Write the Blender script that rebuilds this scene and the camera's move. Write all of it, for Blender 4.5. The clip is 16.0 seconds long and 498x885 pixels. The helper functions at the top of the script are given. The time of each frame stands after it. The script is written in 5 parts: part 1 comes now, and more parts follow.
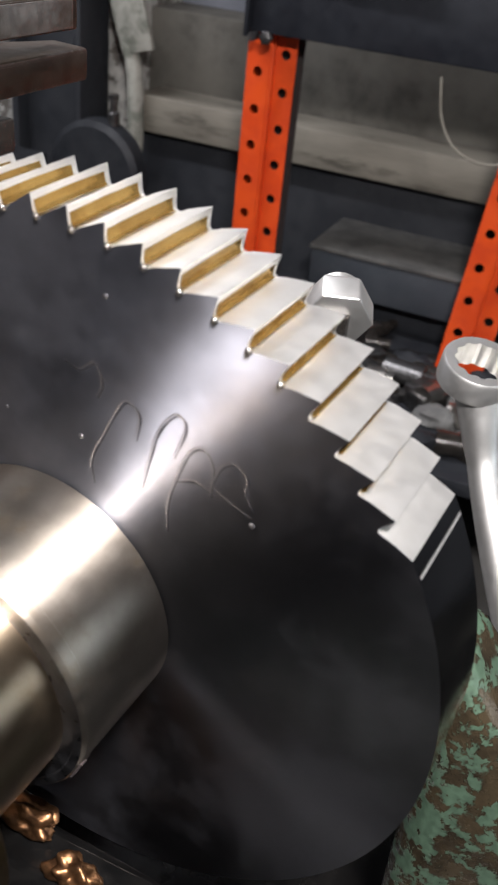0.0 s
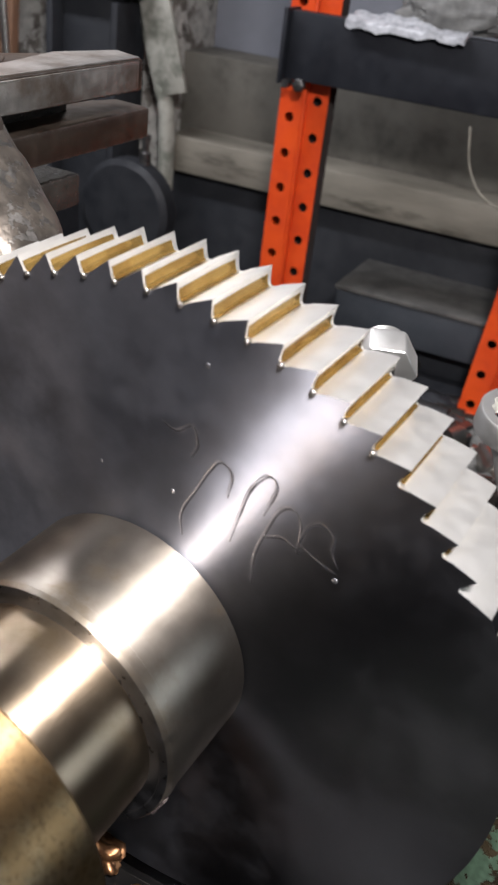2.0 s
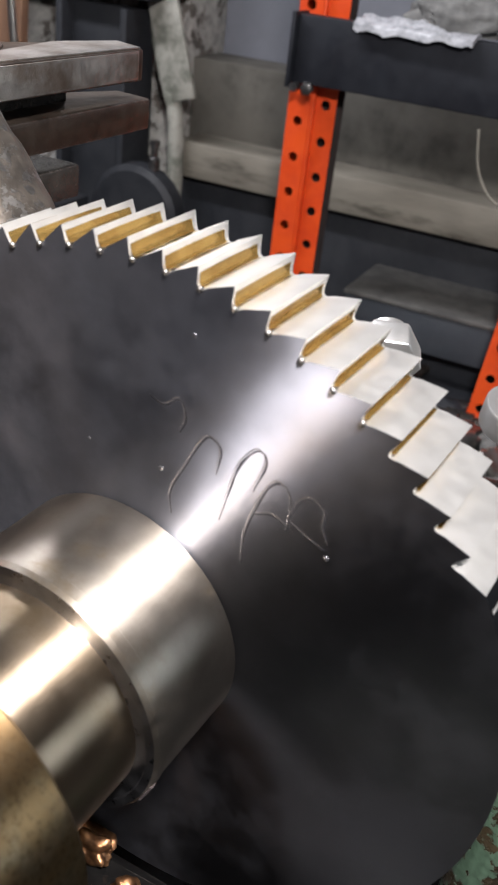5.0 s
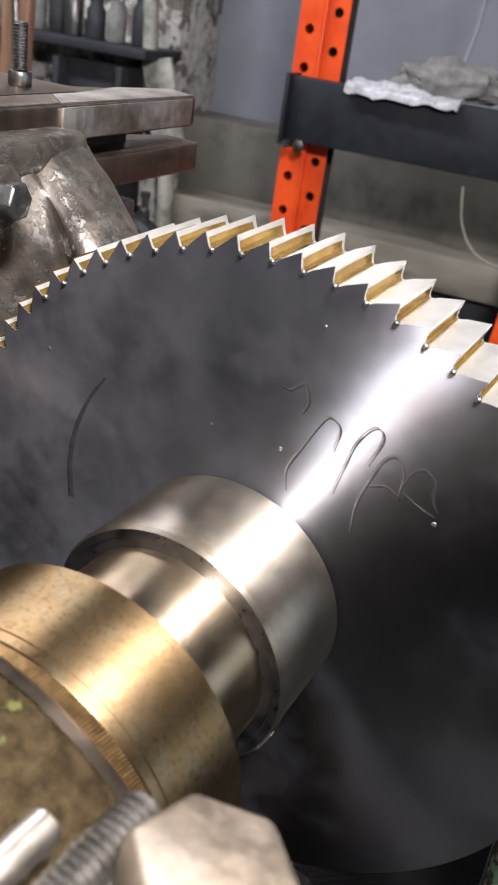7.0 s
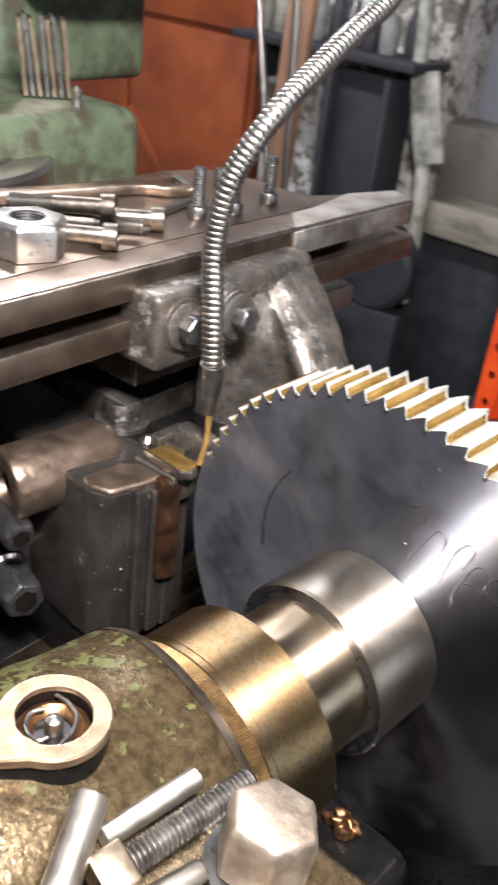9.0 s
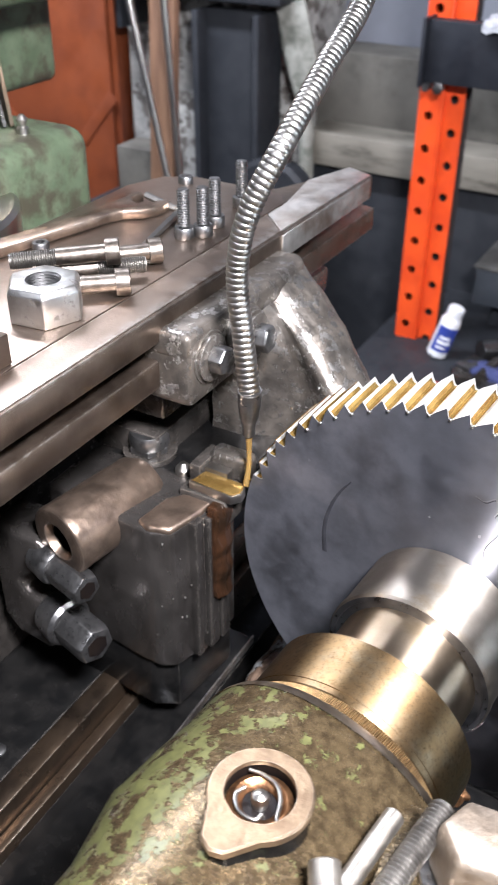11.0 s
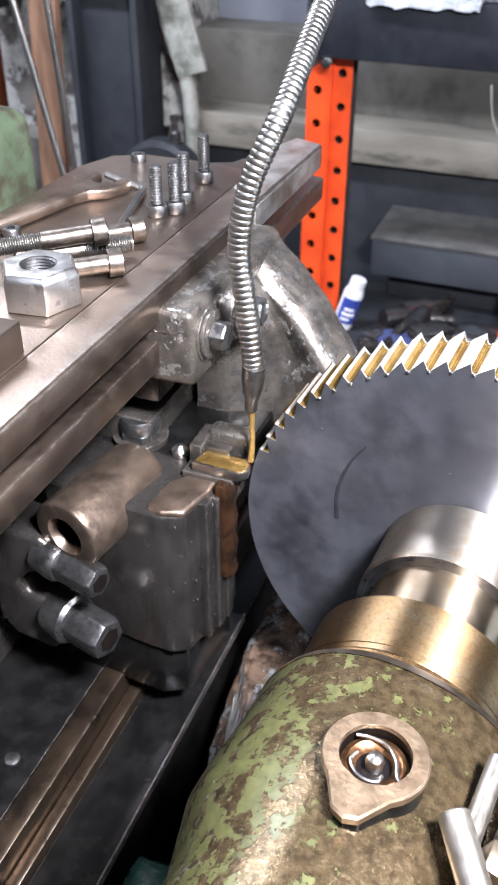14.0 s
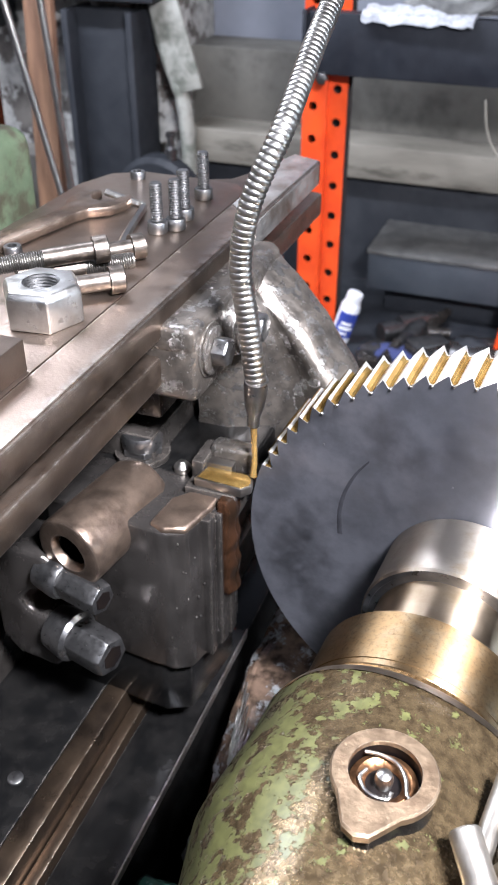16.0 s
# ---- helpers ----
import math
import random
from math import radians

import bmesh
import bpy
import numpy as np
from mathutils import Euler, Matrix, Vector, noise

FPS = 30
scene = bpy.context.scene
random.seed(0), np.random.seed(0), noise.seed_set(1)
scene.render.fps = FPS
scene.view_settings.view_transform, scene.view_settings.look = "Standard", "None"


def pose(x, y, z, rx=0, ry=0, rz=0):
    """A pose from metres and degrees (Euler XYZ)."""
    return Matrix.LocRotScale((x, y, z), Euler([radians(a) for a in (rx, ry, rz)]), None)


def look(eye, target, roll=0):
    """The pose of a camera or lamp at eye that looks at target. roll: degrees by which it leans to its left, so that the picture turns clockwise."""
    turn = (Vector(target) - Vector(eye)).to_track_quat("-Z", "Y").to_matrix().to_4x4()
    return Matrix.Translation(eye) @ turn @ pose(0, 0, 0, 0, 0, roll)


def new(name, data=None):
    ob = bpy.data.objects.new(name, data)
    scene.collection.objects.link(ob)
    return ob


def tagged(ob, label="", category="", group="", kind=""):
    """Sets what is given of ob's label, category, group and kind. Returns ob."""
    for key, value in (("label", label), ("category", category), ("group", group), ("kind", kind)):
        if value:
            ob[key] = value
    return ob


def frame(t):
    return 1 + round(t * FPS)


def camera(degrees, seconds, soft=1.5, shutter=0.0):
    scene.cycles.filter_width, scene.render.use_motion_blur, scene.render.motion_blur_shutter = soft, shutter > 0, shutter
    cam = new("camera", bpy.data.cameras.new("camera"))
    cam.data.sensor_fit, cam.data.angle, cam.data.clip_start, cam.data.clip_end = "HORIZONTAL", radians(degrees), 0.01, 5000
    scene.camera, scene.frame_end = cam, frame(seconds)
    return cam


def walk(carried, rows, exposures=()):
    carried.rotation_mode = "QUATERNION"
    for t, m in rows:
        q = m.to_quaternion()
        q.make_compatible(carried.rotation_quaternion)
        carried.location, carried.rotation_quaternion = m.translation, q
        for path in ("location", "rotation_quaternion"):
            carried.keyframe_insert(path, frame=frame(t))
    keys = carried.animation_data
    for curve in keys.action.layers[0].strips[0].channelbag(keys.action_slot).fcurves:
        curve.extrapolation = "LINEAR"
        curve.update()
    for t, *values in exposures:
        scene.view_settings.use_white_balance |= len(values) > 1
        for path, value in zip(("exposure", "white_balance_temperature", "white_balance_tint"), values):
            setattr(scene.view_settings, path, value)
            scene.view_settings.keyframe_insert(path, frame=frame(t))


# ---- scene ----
cam = camera(30.5, 16.0, shutter=0.5)
cam.data.dof.use_dof = True
cam.data.dof.focus_distance = 0.48
cam.data.dof.aperture_fstop = 28.0
PATH = [
    (0, (0.17, -0.237, 1.452), (-0.431, 1.351, 0.394), 6.5),
    (0.5, (0.159, -0.25, 1.452), (-0.388, 1.367, 0.41), 6.6),
    (1, (0.16, -0.247, 1.456), (-0.408, 1.366, 0.419), 6.0),
    (1.5, (0.159, -0.254, 1.46), (-0.453, 1.352, 0.437), 6.0),
    (2, (0.15, -0.261, 1.469), (-0.494, 1.346, 0.468), 7.3),
    (2.5, (0.149, -0.256, 1.477), (-0.532, 1.335, 0.474), 8.1),
    (3, (0.155, -0.251, 1.462), (-0.539, 1.351, 0.486), 7.3),
    (3.2, (0.159, -0.255, 1.454), (-0.539, 1.361, 0.504), 6.6),
    (5.5, (0.158, -0.257, 1.456), (-0.511, 1.347, 0.466), 7.0),
    (6, (0.16, -0.274, 1.467), (-0.516, 1.336, 0.491), 7.5),
    (6.5, (0.146, -0.323, 1.461), (-0.49, 1.34, 0.55), 9.2),
    (7, (0.127, -0.329, 1.444), (-0.507, 1.357, 0.573), 8.5),
    (7.5, (0.131, -0.332, 1.45), (-0.52, 1.338, 0.564), 8.3),
    (8, (0.157, -0.355, 1.524), (-0.614, 1.19, 0.515), 5.9),
    (8.5, (0.192, -0.393, 1.589), (-0.762, 1.04, 0.571), 5.5),
    (9, (0.205, -0.407, 1.58), (-0.847, 0.973, 0.587), 7.0),
    (9.2, (0.207, -0.385, 1.59), (-0.904, 0.925, 0.567), 6.2),
    (11.3, (0.083, -0.461, 1.636), (-0.658, 1.022, 0.517), 0.3),
    (11.5, (0.063, -0.463, 1.629), (-0.614, 1.048, 0.508), 0.9),
    (12, (0.043, -0.457, 1.628), (-0.549, 1.056, 0.462), 2.2),
    (12.5, (0.031, -0.462, 1.62), (-0.55, 1.051, 0.447), 2.4),
    (13, (0.025, -0.475, 1.62), (-0.55, 1.035, 0.443), 2.0),
    (13.5, (0.031, -0.484, 1.623), (-0.556, 1.035, 0.461), 0.9),
    (14, (0.035, -0.489, 1.626), (-0.557, 1.05, 0.493), 0.3),
    (14.5, (0.031, -0.489, 1.627), (-0.565, 1.051, 0.499), -0.1),
    (15, (0.03, -0.49, 1.627), (-0.569, 1.056, 0.509), -0.3),
    (15.5, (0.032, -0.49, 1.626), (-0.566, 1.063, 0.518), -0.1),
    (16, (0.031, -0.49, 1.627), (-0.56, 1.067, 0.52), 0.0),
]
EXPOSURES = [(0.0, -0.65, 6500, 10), (6.0, -0.45, 6500, 10), (9.0, -0.06, 6450, 10), (11.3, 0.30, 5950, 10), (13.3, 0.42, 5850, 10), (16.0, 0.36, 5850, 10)]
walk(cam, [(t, look(eye, target, roll)) for t, eye, target, roll in PATH], EXPOSURES)

# ---- light ----
world = bpy.data.worlds.new("workshop_air")
scene.world = world
world.use_nodes = True
world.node_tree.nodes["Background"].inputs[0].default_value = (0.62, 0.68, 0.78, 1)
world.node_tree.nodes["Background"].inputs[1].default_value = 0.006


def area_lamp(name, eye, target, w, h, watts, colour):
    d = bpy.data.lights.new(name, "AREA")
    d.shape, d.size, d.size_y, d.energy, d.color = "RECTANGLE", w, h, watts, colour
    ob = new(name, d)
    ob.matrix_world = look(eye, target)
    return ob


area_lamp("window_daylight", (2.93, 0.25, 1.62), (0.0, 0.25, 1.62), 1.1, 0.9, 20, (0.80, 0.90, 1.0))
area_lamp("machine_lamp", (0.37, -0.43, 2.08), (0.0, 0.0, 1.2), 0.24, 0.12, 70, (1.0, 0.955, 0.965))
# unseen fills, added to brighten the background, the table and the wheel face
area_lamp("ceiling_fill_light", (-1.7, 0.8, 2.95), (-1.7, 0.8, 0), 1.8, 0.2, 88, (0.93, 0.93, 1.0))
area_lamp("ceiling_fill_light", (-1.9, -0.5, 2.95), (-1.9, -0.5, 0), 0.2, 1.8, 13, (0.93, 0.93, 1.0))
area_lamp("ceiling_fill_light", (-0.6, -2.1, 2.95), (-0.6, -2.1, 0), 1.8, 0.2, 20, (0.93, 0.93, 1.0))


# ---- materials ----
def surface(name, c1, c2, scale=40.0, rough=(0.3, 0.5), metal=0.0, bump=0.0, fine=600.0,
            coat=None, cut=(0.55, 0.62), coat_rough=0.5, coat_metal=0.0, coat_scale=30.0, stretch=(1, 1, 1),
            aniso=0.0, spec=0.5, grime=None, grime_cut=(0.5, 0.75), grime_scale=9.0, grime_metal=0.15, grime_rough=0.55, grime_aniso=None,
            worn=None, worn_width=0.0022, coat_tilt=None):
    """A surface of two mixed colours with grain, optional flaking coat and optional grime."""
    m = bpy.data.materials.new(name)
    m.use_nodes = True
    nt = m.node_tree
    b = nt.nodes["Principled BSDF"]
    L = nt.links.new
    geo = nt.nodes.new("ShaderNodeNewGeometry")
    mp = nt.nodes.new("ShaderNodeMapping")
    mp.inputs["Scale"].default_value = stretch
    L(geo.outputs["Position"], mp.inputs["Vector"])

    def nz(sc, detail=5, rg=0.6):
        n = nt.nodes.new("ShaderNodeTexNoise")
        n.inputs["Scale"].default_value, n.inputs["Detail"].default_value, n.inputs["Roughness"].default_value = sc, detail, rg
        L(mp.outputs["Vector"], n.inputs["Vector"])
        return n.outputs["Fac"]

    def ramp(src, a, z):
        r = nt.nodes.new("ShaderNodeMapRange")
        r.interpolation_type = "SMOOTHSTEP"
        r.inputs["From Min"].default_value, r.inputs["From Max"].default_value = a, z
        L(src, r.inputs["Value"])
        return r.outputs["Result"]

    def mix(f, a, z):
        x = nt.nodes.new("ShaderNodeMix")
        x.data_type = "RGBA"
        L(f, x.inputs["Factor"])
        for s, v in ((6, a), (7, z)):
            if isinstance(v, tuple):
                x.inputs[s].default_value = (*v, 1)
            else:
                L(v, x.inputs[s])
        return x.outputs[2]

    def mixf(f, a, z):
        x = nt.nodes.new("ShaderNodeMix")
        L(f, x.inputs["Factor"])
        for s, v in ((2, a), (3, z)):
            if isinstance(v, (int, float)):
                x.inputs[s].default_value = v
            else:
                L(v, x.inputs[s])
        return x.outputs[0]

    big, small = nz(scale), nz(fine, 3)
    col = mix(ramp(big, 0.35, 0.68), c1, c2)
    ro = mixf(ramp(nz(scale * 2.3), 0.3, 0.7), rough[0], rough[1])
    me = metal
    height = small
    if coat:
        patch = nz(coat_scale, 9, 0.72)
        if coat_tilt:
            # the coat covers one side more: kept paint, and painted sheen on the wheel
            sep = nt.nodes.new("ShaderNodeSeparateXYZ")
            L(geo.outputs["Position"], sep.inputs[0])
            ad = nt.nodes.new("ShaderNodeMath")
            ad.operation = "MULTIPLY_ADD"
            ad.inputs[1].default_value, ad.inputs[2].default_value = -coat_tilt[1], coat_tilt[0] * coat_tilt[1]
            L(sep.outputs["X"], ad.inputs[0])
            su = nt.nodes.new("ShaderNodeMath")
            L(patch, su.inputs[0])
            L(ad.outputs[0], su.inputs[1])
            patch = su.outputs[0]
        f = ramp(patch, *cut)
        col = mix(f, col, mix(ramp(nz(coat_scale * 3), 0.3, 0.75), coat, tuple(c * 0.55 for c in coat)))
        ro = mixf(f, ro, coat_rough)
        me = mixf(f, metal, coat_metal)
        height = mixf(f, mixf(small, 0.0, 0.55), 0.8)
    if grime:
        g = ramp(nz(grime_scale, 7, 0.65), *grime_cut)
        col = mix(g, col, grime)
        ro = mixf(g, ro, grime_rough)
        me = mixf(g, me, grime_metal)
        if grime_aniso is not None:
            L(mixf(g, aniso, grime_aniso), b.inputs["Anisotropic"])
    if worn:
        # edges rubbed to bare metal
        bv = nt.nodes.new("ShaderNodeBevel")
        bv.samples = 4
        bv.inputs["Radius"].default_value = worn_width
        dt = nt.nodes.new("ShaderNodeVectorMath")
        dt.operation = "DOT_PRODUCT"
        L(bv.outputs["Normal"], dt.inputs[0])
        L(geo.outputs["True Normal"], dt.inputs[1])
        sub = nt.nodes.new("ShaderNodeMath")
        sub.operation = "MULTIPLY_ADD"
        sub.inputs[1].default_value, sub.inputs[2].default_value = -1.0, 1.0
        L(dt.outputs["Value"], sub.inputs[0])
        edge = nt.nodes.new("ShaderNodeMath")
        edge.operation = "MULTIPLY"
        L(ramp(sub.outputs[0], 0.02, 0.16), edge.inputs[0])
        L(ramp(nz(90.0, 4), 0.32, 0.62), edge.inputs[1])
        col = mix(edge.outputs[0], col, worn)
        ro = mixf(edge.outputs[0], ro, 0.3)
        me = mixf(edge.outputs[0], me, 1.0)
    L(col, b.inputs["Base Color"])
    L(ro, b.inputs["Roughness"])
    if isinstance(me, (int, float)):
        b.inputs["Metallic"].default_value = me
    else:
        L(me, b.inputs["Metallic"])
    b.inputs["Specular IOR Level"].default_value = spec
    if aniso:
        b.inputs["Anisotropic"].default_value = aniso
    if bump:
        bp = nt.nodes.new("ShaderNodeBump")
        bp.inputs["Strength"].default_value = min(1.0, bump)
        bp.inputs["Distance"].default_value = 0.0006
        L(height, bp.inputs["Height"])
        L(bp.outputs["Normal"], b.inputs["Normal"])
    return m


def turned(name, c1, c2, rough, aniso, stain, stain_cut=(0.5, 0.72), axis="Y", metal=1.0, stain_metal=0.9, stain_rough=0.45, stain_scale=22.0, stain_aniso=None, film=None, film_cut=(0.52, 0.55), film_scale=16.0, film_metal=0.4, film_rough=0.5, sheen_tilt=None):
    """Lathe-turned metal: circular grain about the local axis, with oily stains."""
    m = surface(name, c1, c2, 26.0, rough, metal, 0.08, 900.0, aniso=aniso, grime=stain, grime_cut=stain_cut, grime_scale=stain_scale, grime_metal=stain_metal, grime_rough=stain_rough, grime_aniso=stain_aniso, coat=film, cut=film_cut, coat_scale=film_scale, coat_metal=film_metal, coat_rough=film_rough, coat_tilt=sheen_tilt)
    nt = m.node_tree
    t = nt.nodes.new("ShaderNodeTangent")
    t.direction_type, t.axis = "RADIAL", axis
    nt.links.new(t.outputs["Tangent"], nt.nodes["Principled BSDF"].inputs["Tangent"])
    nt.nodes["Principled BSDF"].inputs["Anisotropic Rotation"].default_value = 0.25
    return m


def glassy(name, colour, rough=0.05, ior=1.47):
    m = bpy.data.materials.new(name)
    m.use_nodes = True
    b = m.node_tree.nodes["Principled BSDF"]
    b.inputs["Base Color"].default_value = (*colour, 1)
    b.inputs["Roughness"].default_value = rough
    b.inputs["IOR"].default_value = ior
    b.inputs["Transmission Weight"].default_value = 0.85
    return m


# oil film paler towards the left: the room's reflection put into the colour
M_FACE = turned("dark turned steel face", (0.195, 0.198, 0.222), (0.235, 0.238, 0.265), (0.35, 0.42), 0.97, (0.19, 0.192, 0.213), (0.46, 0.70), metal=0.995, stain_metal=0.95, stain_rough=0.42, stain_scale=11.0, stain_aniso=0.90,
                film=(0.31, 0.315, 0.352), film_cut=(0.26, 0.80), film_scale=11.0, film_metal=0.82, film_rough=0.46, sheen_tilt=(-0.005, 2.6))
M_TOOTH = surface("freshly cut bright steel", (0.90, 0.89, 0.855), (0.84, 0.83, 0.79), 60, (0.46, 0.50), 1.0, 0.10, 900)
M_RIM = surface("ground dark steel rim", (0.24, 0.235, 0.225), (0.17, 0.165, 0.16), 18, (0.10, 0.18), 1.0, 0.05)
M_HUB = turned("polished steel collar", (0.47, 0.425, 0.365), (0.37, 0.325, 0.27), (0.38, 0.46), 0.86, (0.25, 0.19, 0.115), (0.46, 0.74))
M_RING = surface("dark oily steel end face", (0.17, 0.17, 0.18), (0.23, 0.23, 0.24), 60, (0.26, 0.38), 1.0, 0.05)
M_SHAFT = turned("warm oily steel shaft", (0.46, 0.37, 0.27), (0.36, 0.285, 0.2), (0.34, 0.42), 0.95, (0.24, 0.17, 0.09), (0.5, 0.85))
M_BRONZE = turned("oily bronze-toned sleeve", (0.275, 0.180, 0.088), (0.225, 0.147, 0.073), (0.36, 0.43), 0.80, (0.120, 0.078, 0.038), (0.46, 0.78), stain_metal=1.0, stain_scale=420.0, stain_rough=0.44,
                  film=(0.300, 0.236, 0.150), film_cut=(0.42, 0.72), film_scale=46.0, film_metal=1.0, film_rough=0.42)
M_KNURL = surface("knurled brown brass", (0.26, 0.17, 0.08), (0.15, 0.095, 0.045), 200, (0.35, 0.5), 1.0, 0.3)
M_GREEN = surface("flaking green paint over oily bare iron", (0.110, 0.078, 0.040), (0.052, 0.036, 0.019), 180, (0.18, 0.34), 0.7, 0.9, 460,
                  coat=(0.069, 0.069, 0.023), cut=(0.523, 0.535), coat_rough=0.36, coat_scale=78, coat_tilt=(-0.028, 1.5))
M_GREENBASE = surface("flaking green paint over black oily iron", (0.060, 0.045, 0.026), (0.028, 0.022, 0.014), 60, (0.16, 0.34), 0.4, 1.0, 420,
                      coat=(0.060, 0.100, 0.066), cut=(0.50, 0.520), coat_rough=0.4, coat_scale=75)
M_TEAL = surface("oily teal-green paint", (0.040, 0.105, 0.082), (0.012, 0.038, 0.031), 60, (0.12, 0.3), 0.0, 0.9, 220)
M_GREENBOX = surface("worn pale green machine paint", (0.054, 0.074, 0.042), (0.080, 0.100, 0.060), 30, (0.4, 0.6), 0.0, 0.4, 300,
                     grime=(0.042, 0.038, 0.024), grime_cut=(0.44, 0.62), grime_scale=34)
M_PLATE = surface("worn bronze oiler plate", (0.30, 0.218, 0.140), (0.19, 0.130, 0.082), 90, (0.36, 0.50), 0.9, 0.5, 420, worn=(0.58, 0.48, 0.37), worn_width=0.001)
M_TABLE = surface("brown-stained machine steel", (0.285, 0.228, 0.186), (0.215, 0.165, 0.131), 16, (0.36, 0.44), 1.0, 0.25, 500,
                  grime=(0.095, 0.060, 0.042), grime_cut=(0.5, 0.95), grime_scale=30, grime_metal=0.9, grime_rough=0.42)
M_TABLE_EDGE = surface("brown oily machine steel", (0.215, 0.168, 0.132), (0.155, 0.118, 0.091), 24, (0.34, 0.45), 1.0, 0.25, 500, worn=(0.74, 0.68, 0.60), worn_width=0.004)
M_DARKIRON = surface("black oily cast iron", (0.026, 0.023, 0.020), (0.046, 0.040, 0.035), 60, (0.2, 0.28), 0.3, 0.7, 300, worn=(0.34, 0.30, 0.26))
M_SLIDE = surface("oily dark slide iron", (0.100, 0.090, 0.082), (0.045, 0.040, 0.036), 30, (0.16, 0.30), 0.8, 0.5, 330, stretch=(1, 1, 0.5), worn=(0.62, 0.55, 0.47), worn_width=0.003)
M_BARE = surface("rubbed brown machine steel", (0.275, 0.218, 0.176), (0.205, 0.155, 0.122), 24, (0.40, 0.50), 1.0, 0.25, 400, worn=(0.72, 0.66, 0.58), worn_width=0.003)
M_SILVER = surface("bare scraped steel with brown patches", (0.52, 0.49, 0.455), (0.38, 0.35, 0.315), 40, (0.40, 0.52), 1.0, 0.4, 400, grime=(0.25, 0.195, 0.155), grime_cut=(0.42, 0.68), grime_scale=22, grime_metal=1.0, grime_rough=0.45, worn=(0.76, 0.73, 0.68), worn_width=0.003)
M_OLDSCREW = surface("brown oily screw steel", (0.165, 0.142, 0.120), (0.085, 0.072, 0.060), 150, (0.34, 0.48), 1.0, 0.25, 600, worn=(0.46, 0.42, 0.37), worn_width=0.0008)
M_NUT = surface("spotted bright nut steel", (0.46, 0.45, 0.43), (0.36, 0.345, 0.325), 60, (0.3, 0.42), 1.0, 0.2, 500, grime=(0.13, 0.115, 0.10), grime_cut=(0.56, 0.66), grime_scale=95, grime_metal=0.8, worn=(0.62, 0.61, 0.58), worn_width=0.0012)
# oil black, set darker for the shade on bed, trough, foot and bore
M_BLACKOIL = surface("black oil-wet iron with shade", (0.0034, 0.0034, 0.0034), (0.0070, 0.0066, 0.0062), 60, (0.14, 0.26), 0.0, 0.5, 240, spec=0.2, worn=(0.34, 0.30, 0.26), worn_width=0.0014)
M_WETRUST = surface("wet rusty casting", (0.20, 0.135, 0.095), (0.040, 0.028, 0.020), 70, (0.05, 0.20), 0.2, 1.0, 160,
                    coat=(0.36, 0.37, 0.37), cut=(0.51, 0.56), coat_rough=0.15, coat_scale=22)
M_CAST = surface("grey cast iron with scuffed patches", (0.140, 0.121, 0.101), (0.062, 0.055, 0.048), 40, (0.34, 0.50), 0.75, 1.0, 300,
                 coat=(0.38, 0.36, 0.335), cut=(0.545, 0.56), coat_rough=0.40, coat_metal=1.0, coat_scale=85, worn=(0.50, 0.48, 0.45))
M_WAY = surface("brown oily slideway", (0.090, 0.064, 0.043), (0.042, 0.031, 0.023), 26, (0.26, 0.38), 0.9, 0.2, 300, worn=(0.66, 0.57, 0.46), worn_width=0.0012)
M_COPPER = surface("oil-browned bare steel", (0.27, 0.20, 0.150), (0.125, 0.092, 0.070), 40, (0.28, 0.42), 0.9, 0.5, 300, worn=(0.62, 0.54, 0.46), worn_width=0.0026)
M_BOLT = surface("blackened bolt steel", (0.23, 0.225, 0.22), (0.14, 0.138, 0.136), 80, (0.26, 0.40), 0.95, 0.2, worn=(0.42, 0.41, 0.39), worn_width=0.0012)
M_STEEL = surface("bright tool steel", (0.44, 0.42, 0.385), (0.36, 0.34, 0.31), 40, (0.28, 0.36), 1.0, 0.15, 800)
M_BRASS = surface("dull oily brass", (0.45, 0.33, 0.12), (0.34, 0.24, 0.085), 60, (0.25, 0.4), 1.0, 0.15)
M_WARMSTEEL = surface("warm tarnished steel", (0.37, 0.30, 0.22), (0.27, 0.21, 0.15), 50, (0.28, 0.38), 1.0, 0.2, 700)
M_SCREW = surface("grey alloy screw steel", (0.21, 0.207, 0.205), (0.13, 0.128, 0.126), 120, (0.36, 0.48), 1.0, 0.15, worn=(0.42, 0.41, 0.39), worn_width=0.0008)
M_HOSE = surface("nickel-plated hose", (0.36, 0.345, 0.32), (0.28, 0.265, 0.245), 40, (0.28, 0.38), 1.0, 0.05)
M_AMBER = surface("amber cutting oil film", (0.46, 0.30, 0.095), (0.32, 0.19, 0.053), 70, (0.12, 0.24), 0.85, 0.1)
M_OILGLASS = glassy("clear amber cutting oil", (0.66, 0.42, 0.14))
M_OILWET = surface("oil-soaked brown iron", (0.036, 0.016, 0.008), (0.012, 0.007, 0.004), 60, (0.05, 0.12), 0.35, 0.2, 200)
M_OILRIM = surface("clear oil smear", (0.34, 0.34, 0.36), (0.24, 0.24, 0.26), 60, (0.36, 0.46), 1.0)
M_OILDARK = surface("dark oil streak and smear shade", (0.022, 0.022, 0.025), (0.035, 0.035, 0.040), 60, (0.30, 0.40), 0.3, spec=0.3)
M_HEAD = surface("scuffed bright bolt head", (0.46, 0.39, 0.315), (0.31, 0.25, 0.19), 60, (0.46, 0.6), 1.0, 0.35, 600, worn=(0.7, 0.67, 0.62), worn_width=0.0016)
M_CHIP = surface("coppery oily chip", (0.22, 0.11, 0.05), (0.09, 0.045, 0.022), 200, (0.28, 0.42), 0.9, 0.5, 300)
